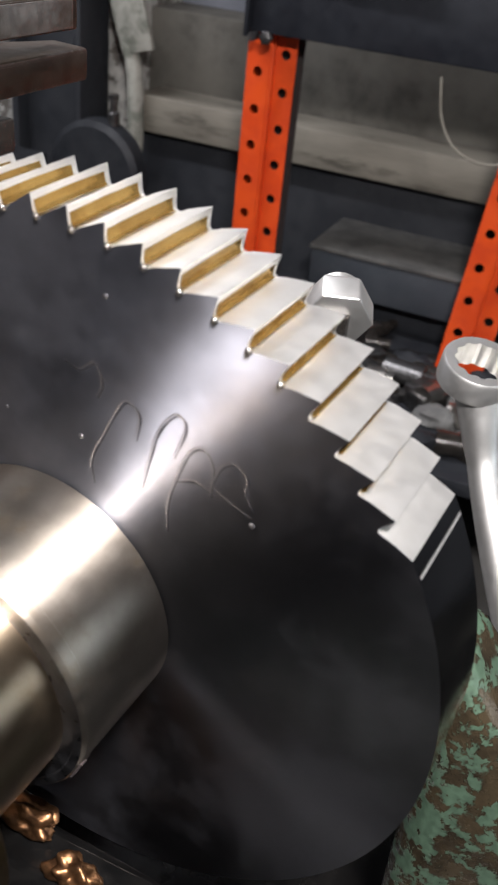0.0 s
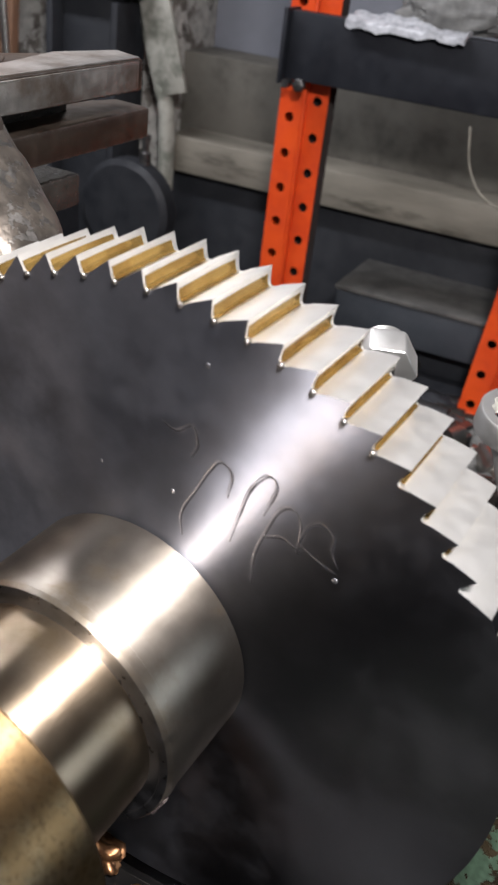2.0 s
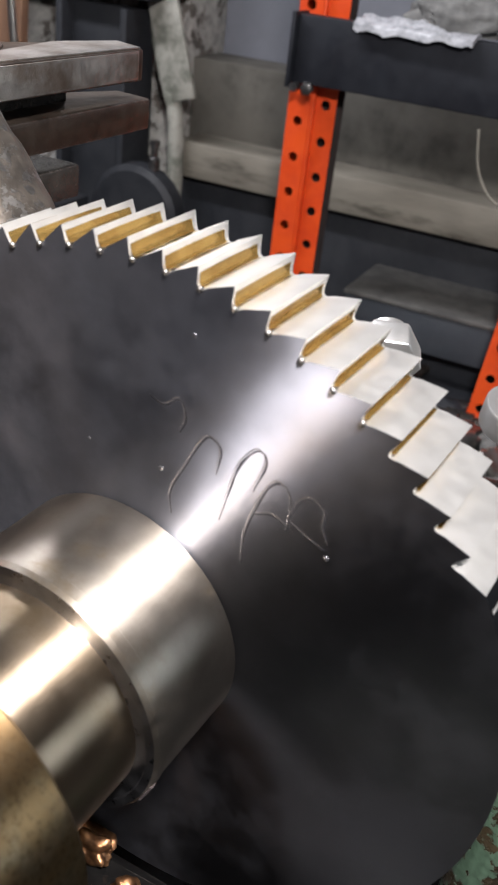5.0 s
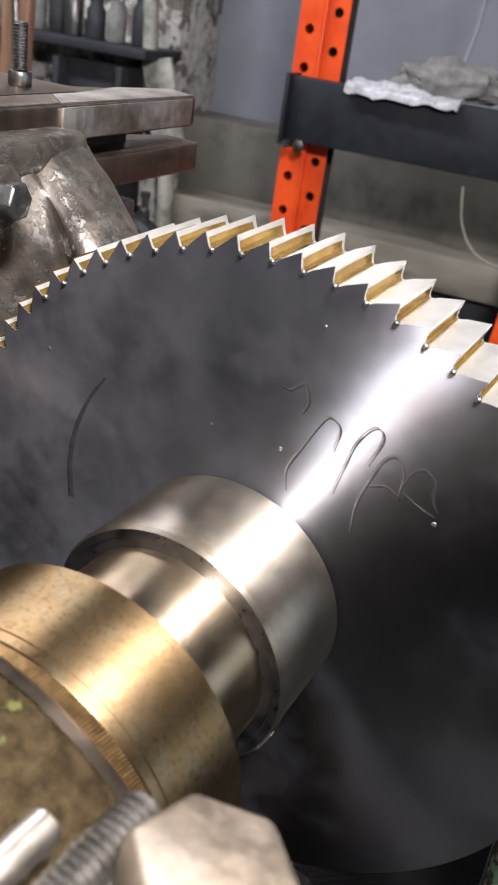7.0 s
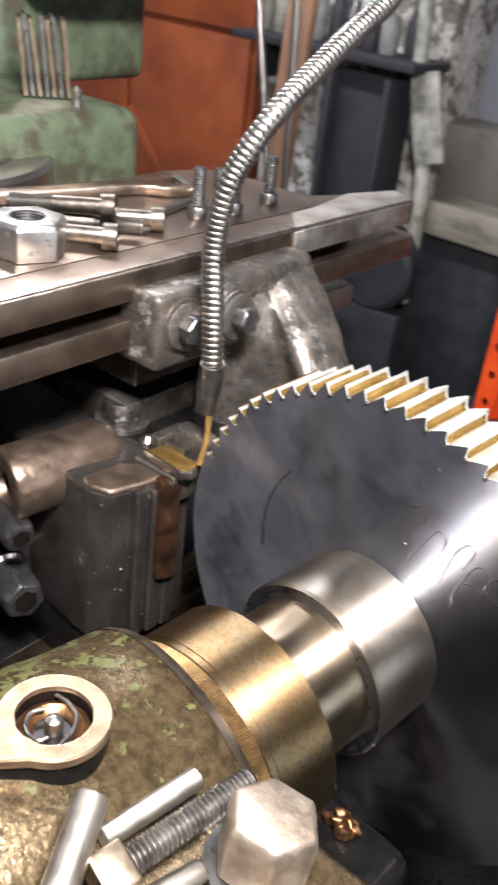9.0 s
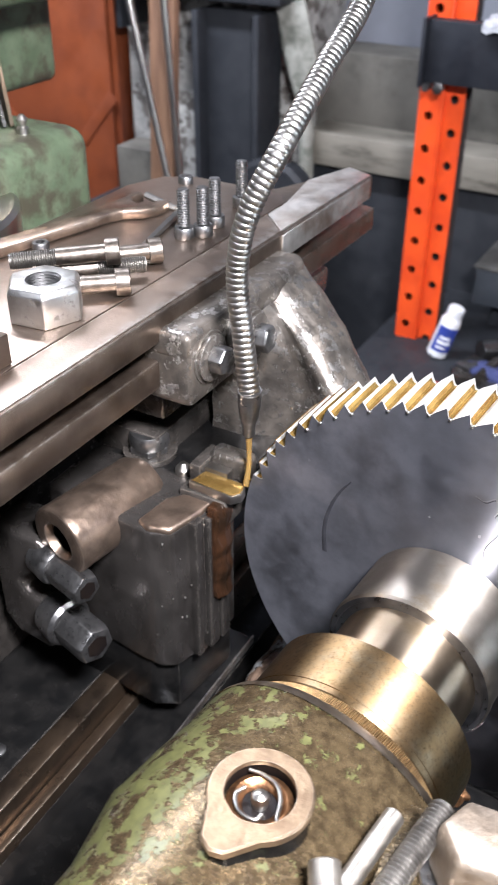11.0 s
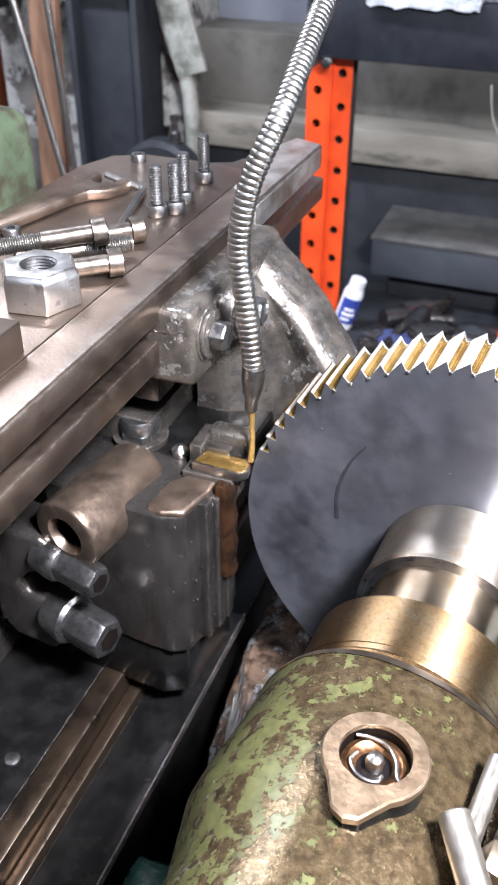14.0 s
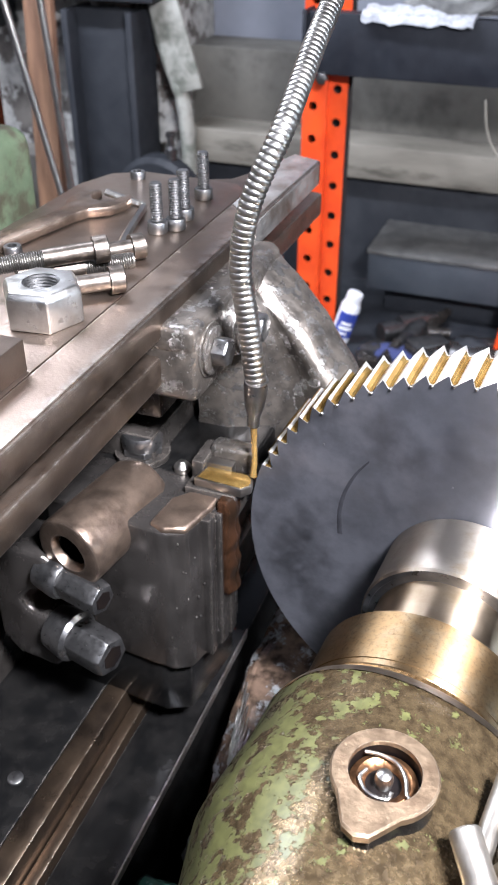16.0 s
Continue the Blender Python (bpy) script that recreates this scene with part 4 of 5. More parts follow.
# amber oil lying in each tooth gap, and a drop hanging at its front end
for th in ROOTS:
    if th < ROOTS[0] + 1:
        continue
    bm = bmesh.new()
    sect = [(th - PITCH * 0.20, R_ROOT + 0.0016), (th - PITCH * 0.15, R_ROOT + 0.0013), (th - PITCH * 0.10, R_ROOT + 0.0010), (th - PITCH * 0.04, R_ROOT + 0.0010),
            (th + PITCH * 0.012, R_ROOT + 0.0016), (th + PITCH * 0.046, R_ROOT + 0.0034), (th + PITCH * 0.064, R_ROOT + 0.0050)]
    # less oil towards the finished teeth, more near the tool
    w = max(0.5, min(1.0, (th - 50) / 50))
    sect = [(th + (a - th) * (w if a < th else 1.0), r) for a, r in sect]
    if th > 126:
        sect = [(th - PITCH * o, R_ROOT + 0.0026 + (o - 0.30) / 0.56 * 0.005) for o in (0.90, 0.6, 0.4, 0.32)] + sect
    rows = []
    for k in range(7):
        y = 0.0002 + (THICK - 0.0004) * k / 6 if th > 126 else 0.0012 + (THICK - 0.004) * k / 6
        lift = 0.0003 * math.sin(math.pi * k / 6)
        rows.append([bm.verts.new(on_wheel(r + lift, a, y)) for a, r in sect])
    for p, q in zip(rows, rows[1:]):
        for i in range(len(sect) - 1):
            bm.faces.new((p[i], p[i + 1], q[i + 1], q[i]))
    bmesh.ops.recalc_face_normals(bm, faces=bm.faces)
    part("oil_film", bm, M_AMBER, wheel, "amber cutting oil lying in the tooth gap", smooth=80)
    if 50 < th < 135:
        d = bmesh.new()
        bmesh.ops.create_uvsphere(d, u_segments=10, v_segments=7, radius=0.0012)
        bmesh.ops.transform(d, verts=d.verts, matrix=Matrix.Translation(on_wheel(R_ROOT + 0.0005, th - 0.4, -0.0003)))
        part("oil_drop", d, M_HOSE, wheel, "shining drop of oil", smooth=80)

# scribed line on the uncut rim
sl = bmesh.new()
rows = [[sl.verts.new(on_wheel(R_TIP + 0.00025, a, y)) for a in (27.6, 28.1)] for y in (0.0008, THICK - 0.0008)]
sl.faces.new((rows[0][0], rows[0][1], rows[1][1], rows[1][0]))
part("scribed_line", sl, M_TOOTH, wheel, "bright scribed line on the uncut rim")

# oil smears on the face
smears = [
    [(0.0209, 0.0608), (0.0202, 0.0709), (0.0258, 0.0834), (0.0313, 0.0948), (0.0355, 0.1001), (0.0405, 0.0964), (0.0392, 0.0863)],
    [(0.0417, 0.0673), (0.0451, 0.0816), (0.0485, 0.0938), (0.0548, 0.1021), (0.0587, 0.0984), (0.0544, 0.0852)],
    [(0.0525, 0.0529), (0.0528, 0.066), (0.0562, 0.0783), (0.0605, 0.0895), (0.0656, 0.0928), (0.0695, 0.0871), (0.0692, 0.0751)],
    [(0.0561, 0.0763), (0.0632, 0.0788), (0.0702, 0.0762)],
    [(0.0693, 0.0791), (0.0725, 0.0883), (0.0775, 0.0916), (0.0824, 0.0879), (0.0823, 0.0819), (0.0851, 0.0762)],
    [(0.0703, 0.0792), (0.0772, 0.0757), (0.085, 0.0732)],
    [(0.0101, 0.1077), (0.0162, 0.106), (0.0226, 0.1104), (0.0254, 0.1035), (0.0231, 0.0974)],
    [(-0.074, 0.082), (-0.083, 0.068), (-0.090, 0.050), (-0.093, 0.032), (-0.092, 0.012)],
]
for k, s in enumerate(smears):
    broad = k == len(smears) - 1
    pts = spline([(x, 0.0, z) for x, z in s], 8)
    n = len(pts) - 1
    rr = [(0.0005 + 0.0014 * (i / n) ** 0.8 if broad else 0.00005 + (0.0002 + 0.0002 * abs(noise.noise(p * 130))) * math.sin(math.pi * (0.04 + 0.92 * i / n)) ** 0.5) for i, p in enumerate(pts)]
    bm = tube(pts, rr, 8)
    bmesh.ops.transform(bm, verts=bm.verts, matrix=WHEEL @ Matrix.Diagonal((1, 0.12 if broad else 0.16, 1, 1)))
    part("oil_smear", bm, M_OILDARK if broad else M_OILRIM, wheel, "dark curved oil streak on the face" if broad else "thin wet oil smear on the face", smooth=80)
# dark lines beside the smears: the shaded side of each, painted on
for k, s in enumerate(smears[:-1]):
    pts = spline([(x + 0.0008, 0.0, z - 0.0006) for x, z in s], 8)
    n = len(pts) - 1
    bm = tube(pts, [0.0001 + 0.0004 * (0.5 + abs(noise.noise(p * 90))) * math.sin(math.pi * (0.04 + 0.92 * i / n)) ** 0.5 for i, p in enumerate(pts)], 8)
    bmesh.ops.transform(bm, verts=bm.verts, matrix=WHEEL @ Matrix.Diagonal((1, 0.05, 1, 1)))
    part("smear_shade", bm, M_OILDARK, wheel, "painted shaded side of a smear", smooth=80)
for k in range(5):
    rd = random.Random(100 + k)
    p = on_wheel(0.07 + 0.07 * rd.random(), 10 + 150 * rd.random(), 0)
    d = bmesh.new()
    bmesh.ops.create_uvsphere(d, u_segments=10, v_segments=6, radius=0.0006 + 0.0006 * rd.random())
    bmesh.ops.transform(d, verts=d.verts, matrix=Matrix.Translation(p) @ Matrix.Diagonal((1, 0.3, 1, 1)))
    part("oil_bead", d, M_OILRIM, wheel, smooth=80)


# ---- arbor ----
def turned_part(name, profile, material, parent, label="", seg=96):
    """(radius, y) pairs turned about the wheel's axis."""
    bm = lathe(profile, seg)
    bmesh.ops.transform(bm, verts=bm.verts, matrix=AXES["y"])
    ob = link(name, bm, material, None, label, 28)
    ob.matrix_world = WHEEL
    ob.parent = parent
    ob.matrix_parent_inverse = parent.matrix_world.inverted()
    return ob


arbor = empty("arbor", "polished steel arbor with a spacer collar and bronze-toned sleeve", "arbor", (AX, -0.1, AZ))
turned_part("spacer_collar", [(0.03, -0.0008), (0.0554, -0.0008), (0.0558, -0.0012), (0.0558, -0.0470), (0.0564, -0.0475), (0.0564, -0.0520), (0.0552, -0.0540)], M_HUB, arbor, "polished steel spacer collar")
turned_part("collar_end", [(0.0552, -0.0540), (0.0520, -0.0544), (0.0515, -0.0536), (0.0455, -0.0536)], M_RING, arbor, "dark oily end face of the collar")
part("collar_slot", box(-0.0007, 0.0007, -0.0015, 0.0014, -0.006, 0.006, 0.0002, 1, WHEEL @ Matrix.Translation((0.0508, -0.0515, -0.0235)) @ pose(0, 0, 0, 0, 25, 0)), M_HOLE, arbor)
turned_part("shaft", [(0.0468, -0.050), (0.0468, -0.1015), (0.04, -0.102)], M_SHAFT, arbor, "warm oily steel shaft")
turned_part("sleeve", [(0.046, -0.1010), (0.0640, -0.1010), (0.0655, -0.1025), (0.0655, -0.1395), (0.0650, -0.1398), (0.0650, -0.1404), (0.0655, -0.1407), (0.0655, -0.1440), (0.0648, -0.1448), (0.05, -0.1448)], M_BRONZE, arbor, "oily bronze-toned sleeve")
kn = bmesh.new()
seg = 640
ka = [kn.verts.new(((0.0652 + (0.00035 if i % 2 else -0.0002)) * math.cos(2 * math.pi * i / seg), -0.1450, (0.0652 + (0.00035 if i % 2 else -0.0002)) * math.sin(2 * math.pi * i / seg))) for i in range(seg)]
kb = [kn.verts.new(((0.0652 + (0.00035 if i % 2 else -0.0002)) * math.cos(2 * math.pi * (i + 6) / seg), -0.172, (0.0652 + (0.00035 if i % 2 else -0.0002)) * math.sin(2 * math.pi * (i + 6) / seg))) for i in range(seg)]
for i in range(seg):
    kn.faces.new((ka[i], ka[(i + 1) % seg], kb[(i + 1) % seg], kb[i]))
bmesh.ops.recalc_face_normals(kn, faces=kn.faces)
bmesh.ops.transform(kn, verts=kn.verts, matrix=WHEEL)
part("knurled_ring", kn, M_KNURL, arbor, "brown knurled brass ring", smooth=0)
turned_part("rear_nut", [(0.03, 0.0405), (0.056, 0.0405), (0.056, 0.07), (0.045, 0.072), (0.045, 0.09), (0, 0.09)], M_HUB, arbor, "steel shaft behind the wheel")

# ---- bearing housing ----
hous = empty("bearing_housing", "cast bearing housing with flaking green paint and oily bare metal", "bearing housing", (AX, -0.3, 0.9))
rows = []
bm = bmesh.new()
NS = 56
stations = [(-0.1640, 0.066, 0.0), (-0.1638, 0.078, 0.0), (-0.166, 0.086, 0.0), (-0.172, 0.0905, 0.0), (-0.20, 0.0915, 0.0), (-0.22, 0.094, 0.002), (-0.25, 0.096, 0.006), (-0.29, 0.097, 0.01), (-0.34, 0.097, 0.014), (-0.40, 0.095, 0.016), (-0.42, 0.09, 0.016), (-0.425, 0.07, 0.016)]
for y, r, wid in stations:
    ring = []
    for i in range(NS):
        a = 2 * math.pi * i / NS
        x, z = r * math.cos(a), r * math.sin(a)
        if x < 0:
            # flatter and tapering on the side of the tool
            x *= 0.815 - 0.13 * max(0.0, min(1.0, (-0.25 - y) / 0.04))
        if z > 0:
            z *= 1 + 0.055 * max(0.0, min(1.0, (-0.18 - y) / 0.05))
        if z < 0:
            z *= 1 + 2.6 * (r / 0.097)
            x = x * abs(math.cos(a)) ** -0.6 if abs(math.cos(a)) > 1e-6 else 0.0
        ring.append(bm.verts.new(WHEEL @ Vector((x, y, z))))
    rows.append(ring)
for a, b in zip(rows, rows[1:]):
    for i in range(NS):
        bm.faces.new((a[i], a[(i + 1) % NS], b[(i + 1) % NS], b[i]))
bm.faces.new(rows[0])
bm.faces.new(rows[-1][::-1])
bmesh.ops.recalc_face_normals(bm, faces=bm.faces)
part("casting", roughen(subdiv(bm, 1), 0.0007, 55), M_GREEN, hous, smooth=50)
rim_ob = turned_part("worn_rim", [(0.0872, -0.1654), (0.0890, -0.1672), (0.0902, -0.1695), (0.0913, -0.1725)], M_WARMSTEEL, hous, "worn bare metal rim")
for v in rim_ob.data.vertices:
    v.co.x *= 0.815 if v.co.x < 0 else 1.0
part("front_ledge", roughen(subdiv(box(-0.085, 0.085, -0.185, -0.018, 0.93, 1.083, 0.018, 3), 2), 0.003, 35), M_BLACKOIL, hous, "oily ledge under the arbor", smooth=60)
part("lug", roughen(subdiv(box(0.040, 0.135, -0.345, -0.182, 1.12, 1.262, 0.012, 3), 2), 0.0008, 50), M_GREEN, hous, "bolt lug with flaking green paint", smooth=60)
part("base", box(-0.062, 0.13, -0.40, -0.21, 0.0, 0.90, 0.01), M_GREENBASE, hous)

oc = empty("oil_cup", "teardrop bronze oiler plate with a spring ball", "oiler", (-0.002, -0.242, 1.296), kind="")
ox, oy, oz = -0.002, -0.241, 1.2915
tear = []
for k in range(41):
    a = radians(-52 + 284 * k / 40)
    tear.append((0.0235 * math.cos(a), 0.0235 * math.sin(a)))
tear += [(-0.006, -0.0325), (0.0, -0.0348), (0.006, -0.0325)]
om = Matrix.Translation((ox, oy, oz)) @ pose(0, 0, 0, -2, 0, -8)
bm = bmesh.new()
lo = [bm.verts.new((x * 0.985, y * 0.985, 0.0012)) for x, y in tear]
hi = [bm.verts.new((x, y, 0.0052)) for x, y in tear]
h2 = [bm.verts.new((x * 0.965, y * 0.965, 0.0062)) for x, y in tear]
nT = len(tear)
hole = [(0.0158 * math.cos(math.atan2(y, x)), 0.0158 * math.sin(math.atan2(y, x))) for x, y in tear]
h3 = [bm.verts.new((x, y, 0.0062)) for x, y in hole]
h4 = [bm.verts.new((x * 0.985, y * 0.985, 0.0038)) for x, y in hole]
pd = bmesh.new()
plo = [pd.verts.new((x * 0.95, y * 0.95, -0.012)) for x, y in tear]
phi = [pd.verts.new((x * 0.93, y * 0.93, 0.0016)) for x, y in tear]
for ra, rb in ((lo, hi), (hi, h2), (h2, h3), (h3, h4)):
    for i in range(nT):
        bm.faces.new((ra[i], ra[(i + 1) % nT], rb[(i + 1) % nT], rb[i]))
bmesh.ops.recalc_face_normals(bm, faces=bm.faces)
bmesh.ops.transform(bm, verts=bm.verts, matrix=om)
for i in range(nT):
    pd.faces.new((plo[i], plo[(i + 1) % nT], phi[(i + 1) % nT], phi[i]))
bmesh.ops.recalc_face_normals(pd, faces=pd.faces)
bmesh.ops.transform(pd, verts=pd.verts, matrix=om)
# the shadow under the plate is put into the seat's black
part("pedestal", pd, M_BLACKOIL, oc, "raised seat coloured black for the plate's shadow")
part("plate", bm, M_PLATE, oc, "worn bronze-coloured plate")
part("well", lathe([(0.0158, 0.0040), (0.0158, -0.0045), (0.0155, -0.003), (0, -0.003)], 32, om), M_PIT, oc, "dark well")
part("well_ring", lathe([(0.0148, -0.001), (0.0120, 0.0004), (0.0088, -0.0012), (0.0078, -0.0028)], 36, om), M_CHIP, oc, "coppery ring inside the well")
part("ball", lathe([(0, -0.003), (0.0035, -0.003), (0.0042, 0.001), (0.0034, 0.0038), (0.0016, 0.005), (0, 0.0053)], 24, om), M_STEEL, oc, "bright spring ball")
for s in ([(-0.0124, 0.0085), (-0.006, 0.0102), (0.002, 0.0095), (0.008, 0.004), (0.0112, -0.003), (0.0135, -0.0055)], [(-0.0082, 0.0003), (-0.0092, -0.005), (-0.005, -0.0098), (0, -0.0112), (0.005, -0.0098), (0.0056, -0.006)]):
    part("spring_wire", tube([om @ p for p in spline([(x, y, 0.002) for x, y in s], 8)], 0.00095, 8), M_STEEL, oc, "curled spring wire")

# ---- loose bolts and pins on the lug ----
hx = empty("hexagon_bolt", "large worn hexagon bolt head screwed into the lug", "bolt", (0.087, -0.212, 1.262), "bolts on the lug")
hm = Matrix.Translation((0.086, -0.212, 1.260)) @ pose(0, 0, 0, -6, 4, 10)
part("head", hexhead(0.034, 0.004, 0.032, 0.0018, hm), M_HEAD, hx, "scuffed hexagon head")
part("washer", lathe([(0, 0), (0.022, 0), (0.0225, 0.001), (0.0225, 0.0035), (0, 0.004)], 40, hm), M_BOLT, hx)
sc = empty("square_head_screw", "dark threaded screw with a square head lying on the lug", "screw", (0.056, -0.25, 1.27), "bolts on the lug")
sm = along((0.0555, -0.262, 1.276), (0.0660, -0.198, 1.281))
part("thread", lathe(thread_profile(0.0062, 0.008, 0.066, 0.0022), 30, sm), M_DARKTHREAD, sc)
part("head", box(-0.0085, 0.0085, -0.0085, 0.0085, -0.006, 0.008, 0.0012, 2, sm @ pose(0, 0, 0, 0, 0, 20)), M_WARMSTEEL, sc, "square brown head")
pin = lathe([(0, 0), (0.0042, 0), (0.0048, 0.0006), (0.0048, 0.0454), (0.0042, 0.046), (0, 0.046)], 28, along((0.0420, -0.2535, 1.2755), (0.0480, -0.208, 1.2765)))
single("dowel_pin", pin, M_PIN, "plain bright steel pin lying beside the screw", "pin", "bolts on the lug")
pin = lathe([(0, 0), (0.0062, 0), (0.0068, 0.0008), (0.0068, 0.07), (0, 0.07)], 28, along((0.034, -0.252, 1.291), (0.069, -0.313, 1.273)))
single("dowel_pin", pin, M_PIN, "plain bright steel pin leaning on the housing", "pin", "bolts on the lug")
pin = lathe([(0, 0), (0.0042, 0), (0.0046, 0.0006), (0.0046, 0.03), (0, 0.03)], 24, along((0.074, -0.232, 1.268), (0.066, -0.262, 1.267)))
single("dowel_pin", pin, M_PIN, "short oily steel pin lying on the lug", "pin", "bolts on the lug")

# ---- tool slide ----
slide = empty("tool_slide", "oily dark cast tool slide with bolts and a browned barrel", "tool slide", (-0.23, -0.03, 1.1))
blk = [(-0.300, -0.022), (-0.213, -0.031), (-0.197, -0.031), (-0.184, -0.024), (-0.176, 0.010), (-0.173, 0.046), (-0.300, 0.046)]
part("block", roughen(subdiv(prism(blk, 1.095, 1.2315, 0.004, None, 3), 1), 0.0005, 60), M_SLIDE, slide, smooth=50)
cap = [(-0.212, -0.026), (-0.200, -0.0305), (-0.1845, -0.0245), (-0.1775, 0.004), (-0.176, 0.018), (-0.199, 0.018), (-0.209, 0.006)]
part("worn_cap", prism(cap, 1.228, 1.2345, 0.0028, None, 3), M_COPPER, slide, "browned worn top of the slide")
part("foot", prism([(-0.30, -0.022), (-0.207, -0.028), (-0.188, -0.018), (-0.180, 0.05), (-0.30, 0.05)], 1.042, 1.096, 0.003), M_BLACKOIL, slide)
for k, (x0, x1, y0, y1) in enumerate(((-0.186, -0.1735, -0.008, 0.003), (-0.184, -0.1705, 0.005, 0.017), (-0.182, -0.1690, 0.019, 0.030))):
    part("gib_strip", box(x0, x1, y0, y1, 1.098, 1.231 - 0.003 * k, 0.0012), M_SLIDE, slide, "vertical dark gib strip")
lb = lathe([(0.0, 0.040), (0.0135, 0.040), (0.0140, 0.003), (0.0155, 0.0), (0.0255, 0.0), (0.0272, 0.001), (0.0280, 0.003), (0.0276, 0.010), (0.0268, 0.080), (0.022, 0.088), (0.0, 0.088)], 44)
bmesh.ops.transform(lb, verts=lb.verts, matrix=along((-0.2595, -0.059, 1.2165), (-0.243, 0.02, 1.2215)))
barrel = part("barrel", roughen(lb, 0.0006, 60), M_COPPER, slide, "oil-browned round barrel with a bored end", smooth=45)
# black lining added; the bore's shade is put into its colour
liner = lathe([(0.0136, 0.006), (0.0126, 0.006), (0.0126, 0.0385), (0.0, 0.0385)], 32, along((-0.2595, -0.059, 1.2165), (-0.243, 0.02, 1.2215)))
part("bore", liner, M_BLACKOIL, barrel, "black oily barrel lining with the bore's shade", smooth=45)
lug = [(-0.332, -1.206), (-0.284, -1.206), (-0.276, -1.198), (-0.275, -1.172), (-0.298, -1.167), (-0.308, -1.156), (-0.303, -1.147), (-0.276, -1.143), (-0.274, -1.104), (-0.284, -1.092), (-0.318, -1.096), (-0.332, -1.112)]
part("lug_plate", roughen(subdiv(prism(lug, -0.058, -0.018, 0.005, AXES["y"], 3), 1), 0.0012, 45), M_SLIDE, slide, "forked cast lug behind the bolts", smooth=60)
for k, (x, y, z, af, ln) in enumerate(((-0.267, -0.0555, 1.1865, 0.0225, 0.036), (-0.264, -0.054, 1.1285, 0.0295, 0.034))):
    m = Matrix.Translation((x, y, z)) @ pose(0, 0, 0, 0, 90, -14)
    bo = part("bolt", hexhead(af, 0.0, ln, 0.001, m @ pose(0, 0, 0, 0, 0, 12)), M_BOLT, slide, "blackened hexagon socket bolt")
    # flat black hexagon, painted for the shade in the socket
    part("socket", lathe([(0, 0), (af * 0.33, 0), (af * 0.33, 0.0006), (0, 0.0006)], 6, m @ pose(0, 0, ln)), M_PIT, bo)
    part("collar", lathe([(0, -0.022), (af * 0.60, -0.022), (af * 0.68, -0.006), (af * 0.68, -0.002), (af * 0.60, 0.001), (0, 0.001)], 30, m), M_BOLT, bo)

rb = random.Random(31)
for k in range(18):
    # beads of oil standing on the faces beside the tool
    u, z = rb.random(), 1.105 + 0.12 * rb.random() ** 0.7
    a, b = (Vector((-0.197, -0.0312, z)), Vector((-0.184, -0.0243, z))) if k % 3 == 0 else (Vector((-0.184, -0.0243, z)), Vector((-0.1735, 0.003, z)))
    d = bmesh.new()
    bmesh.ops.create_uvsphere(d, u_segments=8, v_segments=6, radius=0.0004 + 0.0005 * rb.random())
    bmesh.ops.transform(d, verts=d.verts, matrix=Matrix.Translation(a.lerp(b, u)) @ Matrix.Diagonal((1, 1, 1.3, 1)))
    part("oil_bead", d, M_STEEL, slide, "shining bead of oil", smooth=80)

# clamp plate, cap nut and tool holder behind the slide
part("clamp_plate", roughen(subdiv(box(-0.285, -0.172, 0.034, 0.140, 1.205, 1.232, 0.005, 3), 2), 0.0006, 50), M_BLACKOIL, slide, "black oily clamp plate", smooth=50)
cn = Matrix.Translation((-0.254, 0.050, 1.232))
cb = part("cap_bolt", lathe([(0, 0.010), (0.0155, 0.010), (0.016, 0.012), (0.016, 0.019), (0.0145, 0.022), (0, 0.0225)], 36, cn), M_BOLT, slide, "round-topped cap bolt")
part("washer", lathe([(0, 0), (0.021, 0), (0.0215, 0.002), (0.0215, 0.005), (0, 0.006)], 40, cn), M_DARKIRON, cb)
part("hexagon", hexhead(0.029, 0.0055, 0.0115, 0.0008, cn), M_BOLT, cb)
part("set_screw", lathe([(0, 0), (0.0065, 0), (0.0065, 0.004), (0.0045, 0.006), (0.0025, 0.0085), (0, 0.009)], 18, Matrix.Translation((-0.217, 0.042, 1.232))), M_STEEL, slide, "bright screw tip")
part("holder_base", box(-0.204, -0.164, 0.016, 0.062, 1.215, 1.238, 0.002), M_DARKIRON, slide)
part("holder_back", box(-0.196, -0.162, 0.045, 0.062, 1.236, 1.258, 0.005, 3), M_CAST, slide, "worn steel holder jaw")
part("holder_side", box(-0.204, -0.194, 0.030, 0.062, 1.236, 1.252, 0.002), M_DARKIRON, slide)
part("wedge", box(-0.194, -0.174, 0.036, 0.0445, 1.236, 1.249, 0.001), M_STEEL, slide, "bright clamping wedge")
single("brass_tube", lathe([(0.0055, 0.0), (0.0075, 0.0), (0.0075, 0.060), (0.0055, 0.060)], 24, along((-0.172, 0.112, 1.2165), (-0.225, 0.128, 1.2165)), True), M_BRASS, "short brass tube lying under the bracket", "brass tube")
tool = empty("cutting_tool", "square cutting tool bit covered in golden oil", "tool bit", (-0.175, 0.02, 1.236))
tb = prism([(-0.197, 0.019), (-0.160, 0.017), (-0.1545, 0.024), (-0.156, 0.032), (-0.161, 0.036), (-0.193, 0.036)], 1.2382, 1.2455, 0.0006)
part("bit", tb, M_STEEL, tool)
part("oil_layer", prism([(-0.195, 0.0205), (-0.1605, 0.0185), (-0.156, 0.024), (-0.157, 0.031), (-0.1615, 0.0350), (-0.192, 0.0350)], 1.2456, 1.2461, 0.0001), M_AMBER, tool, "golden oil film")

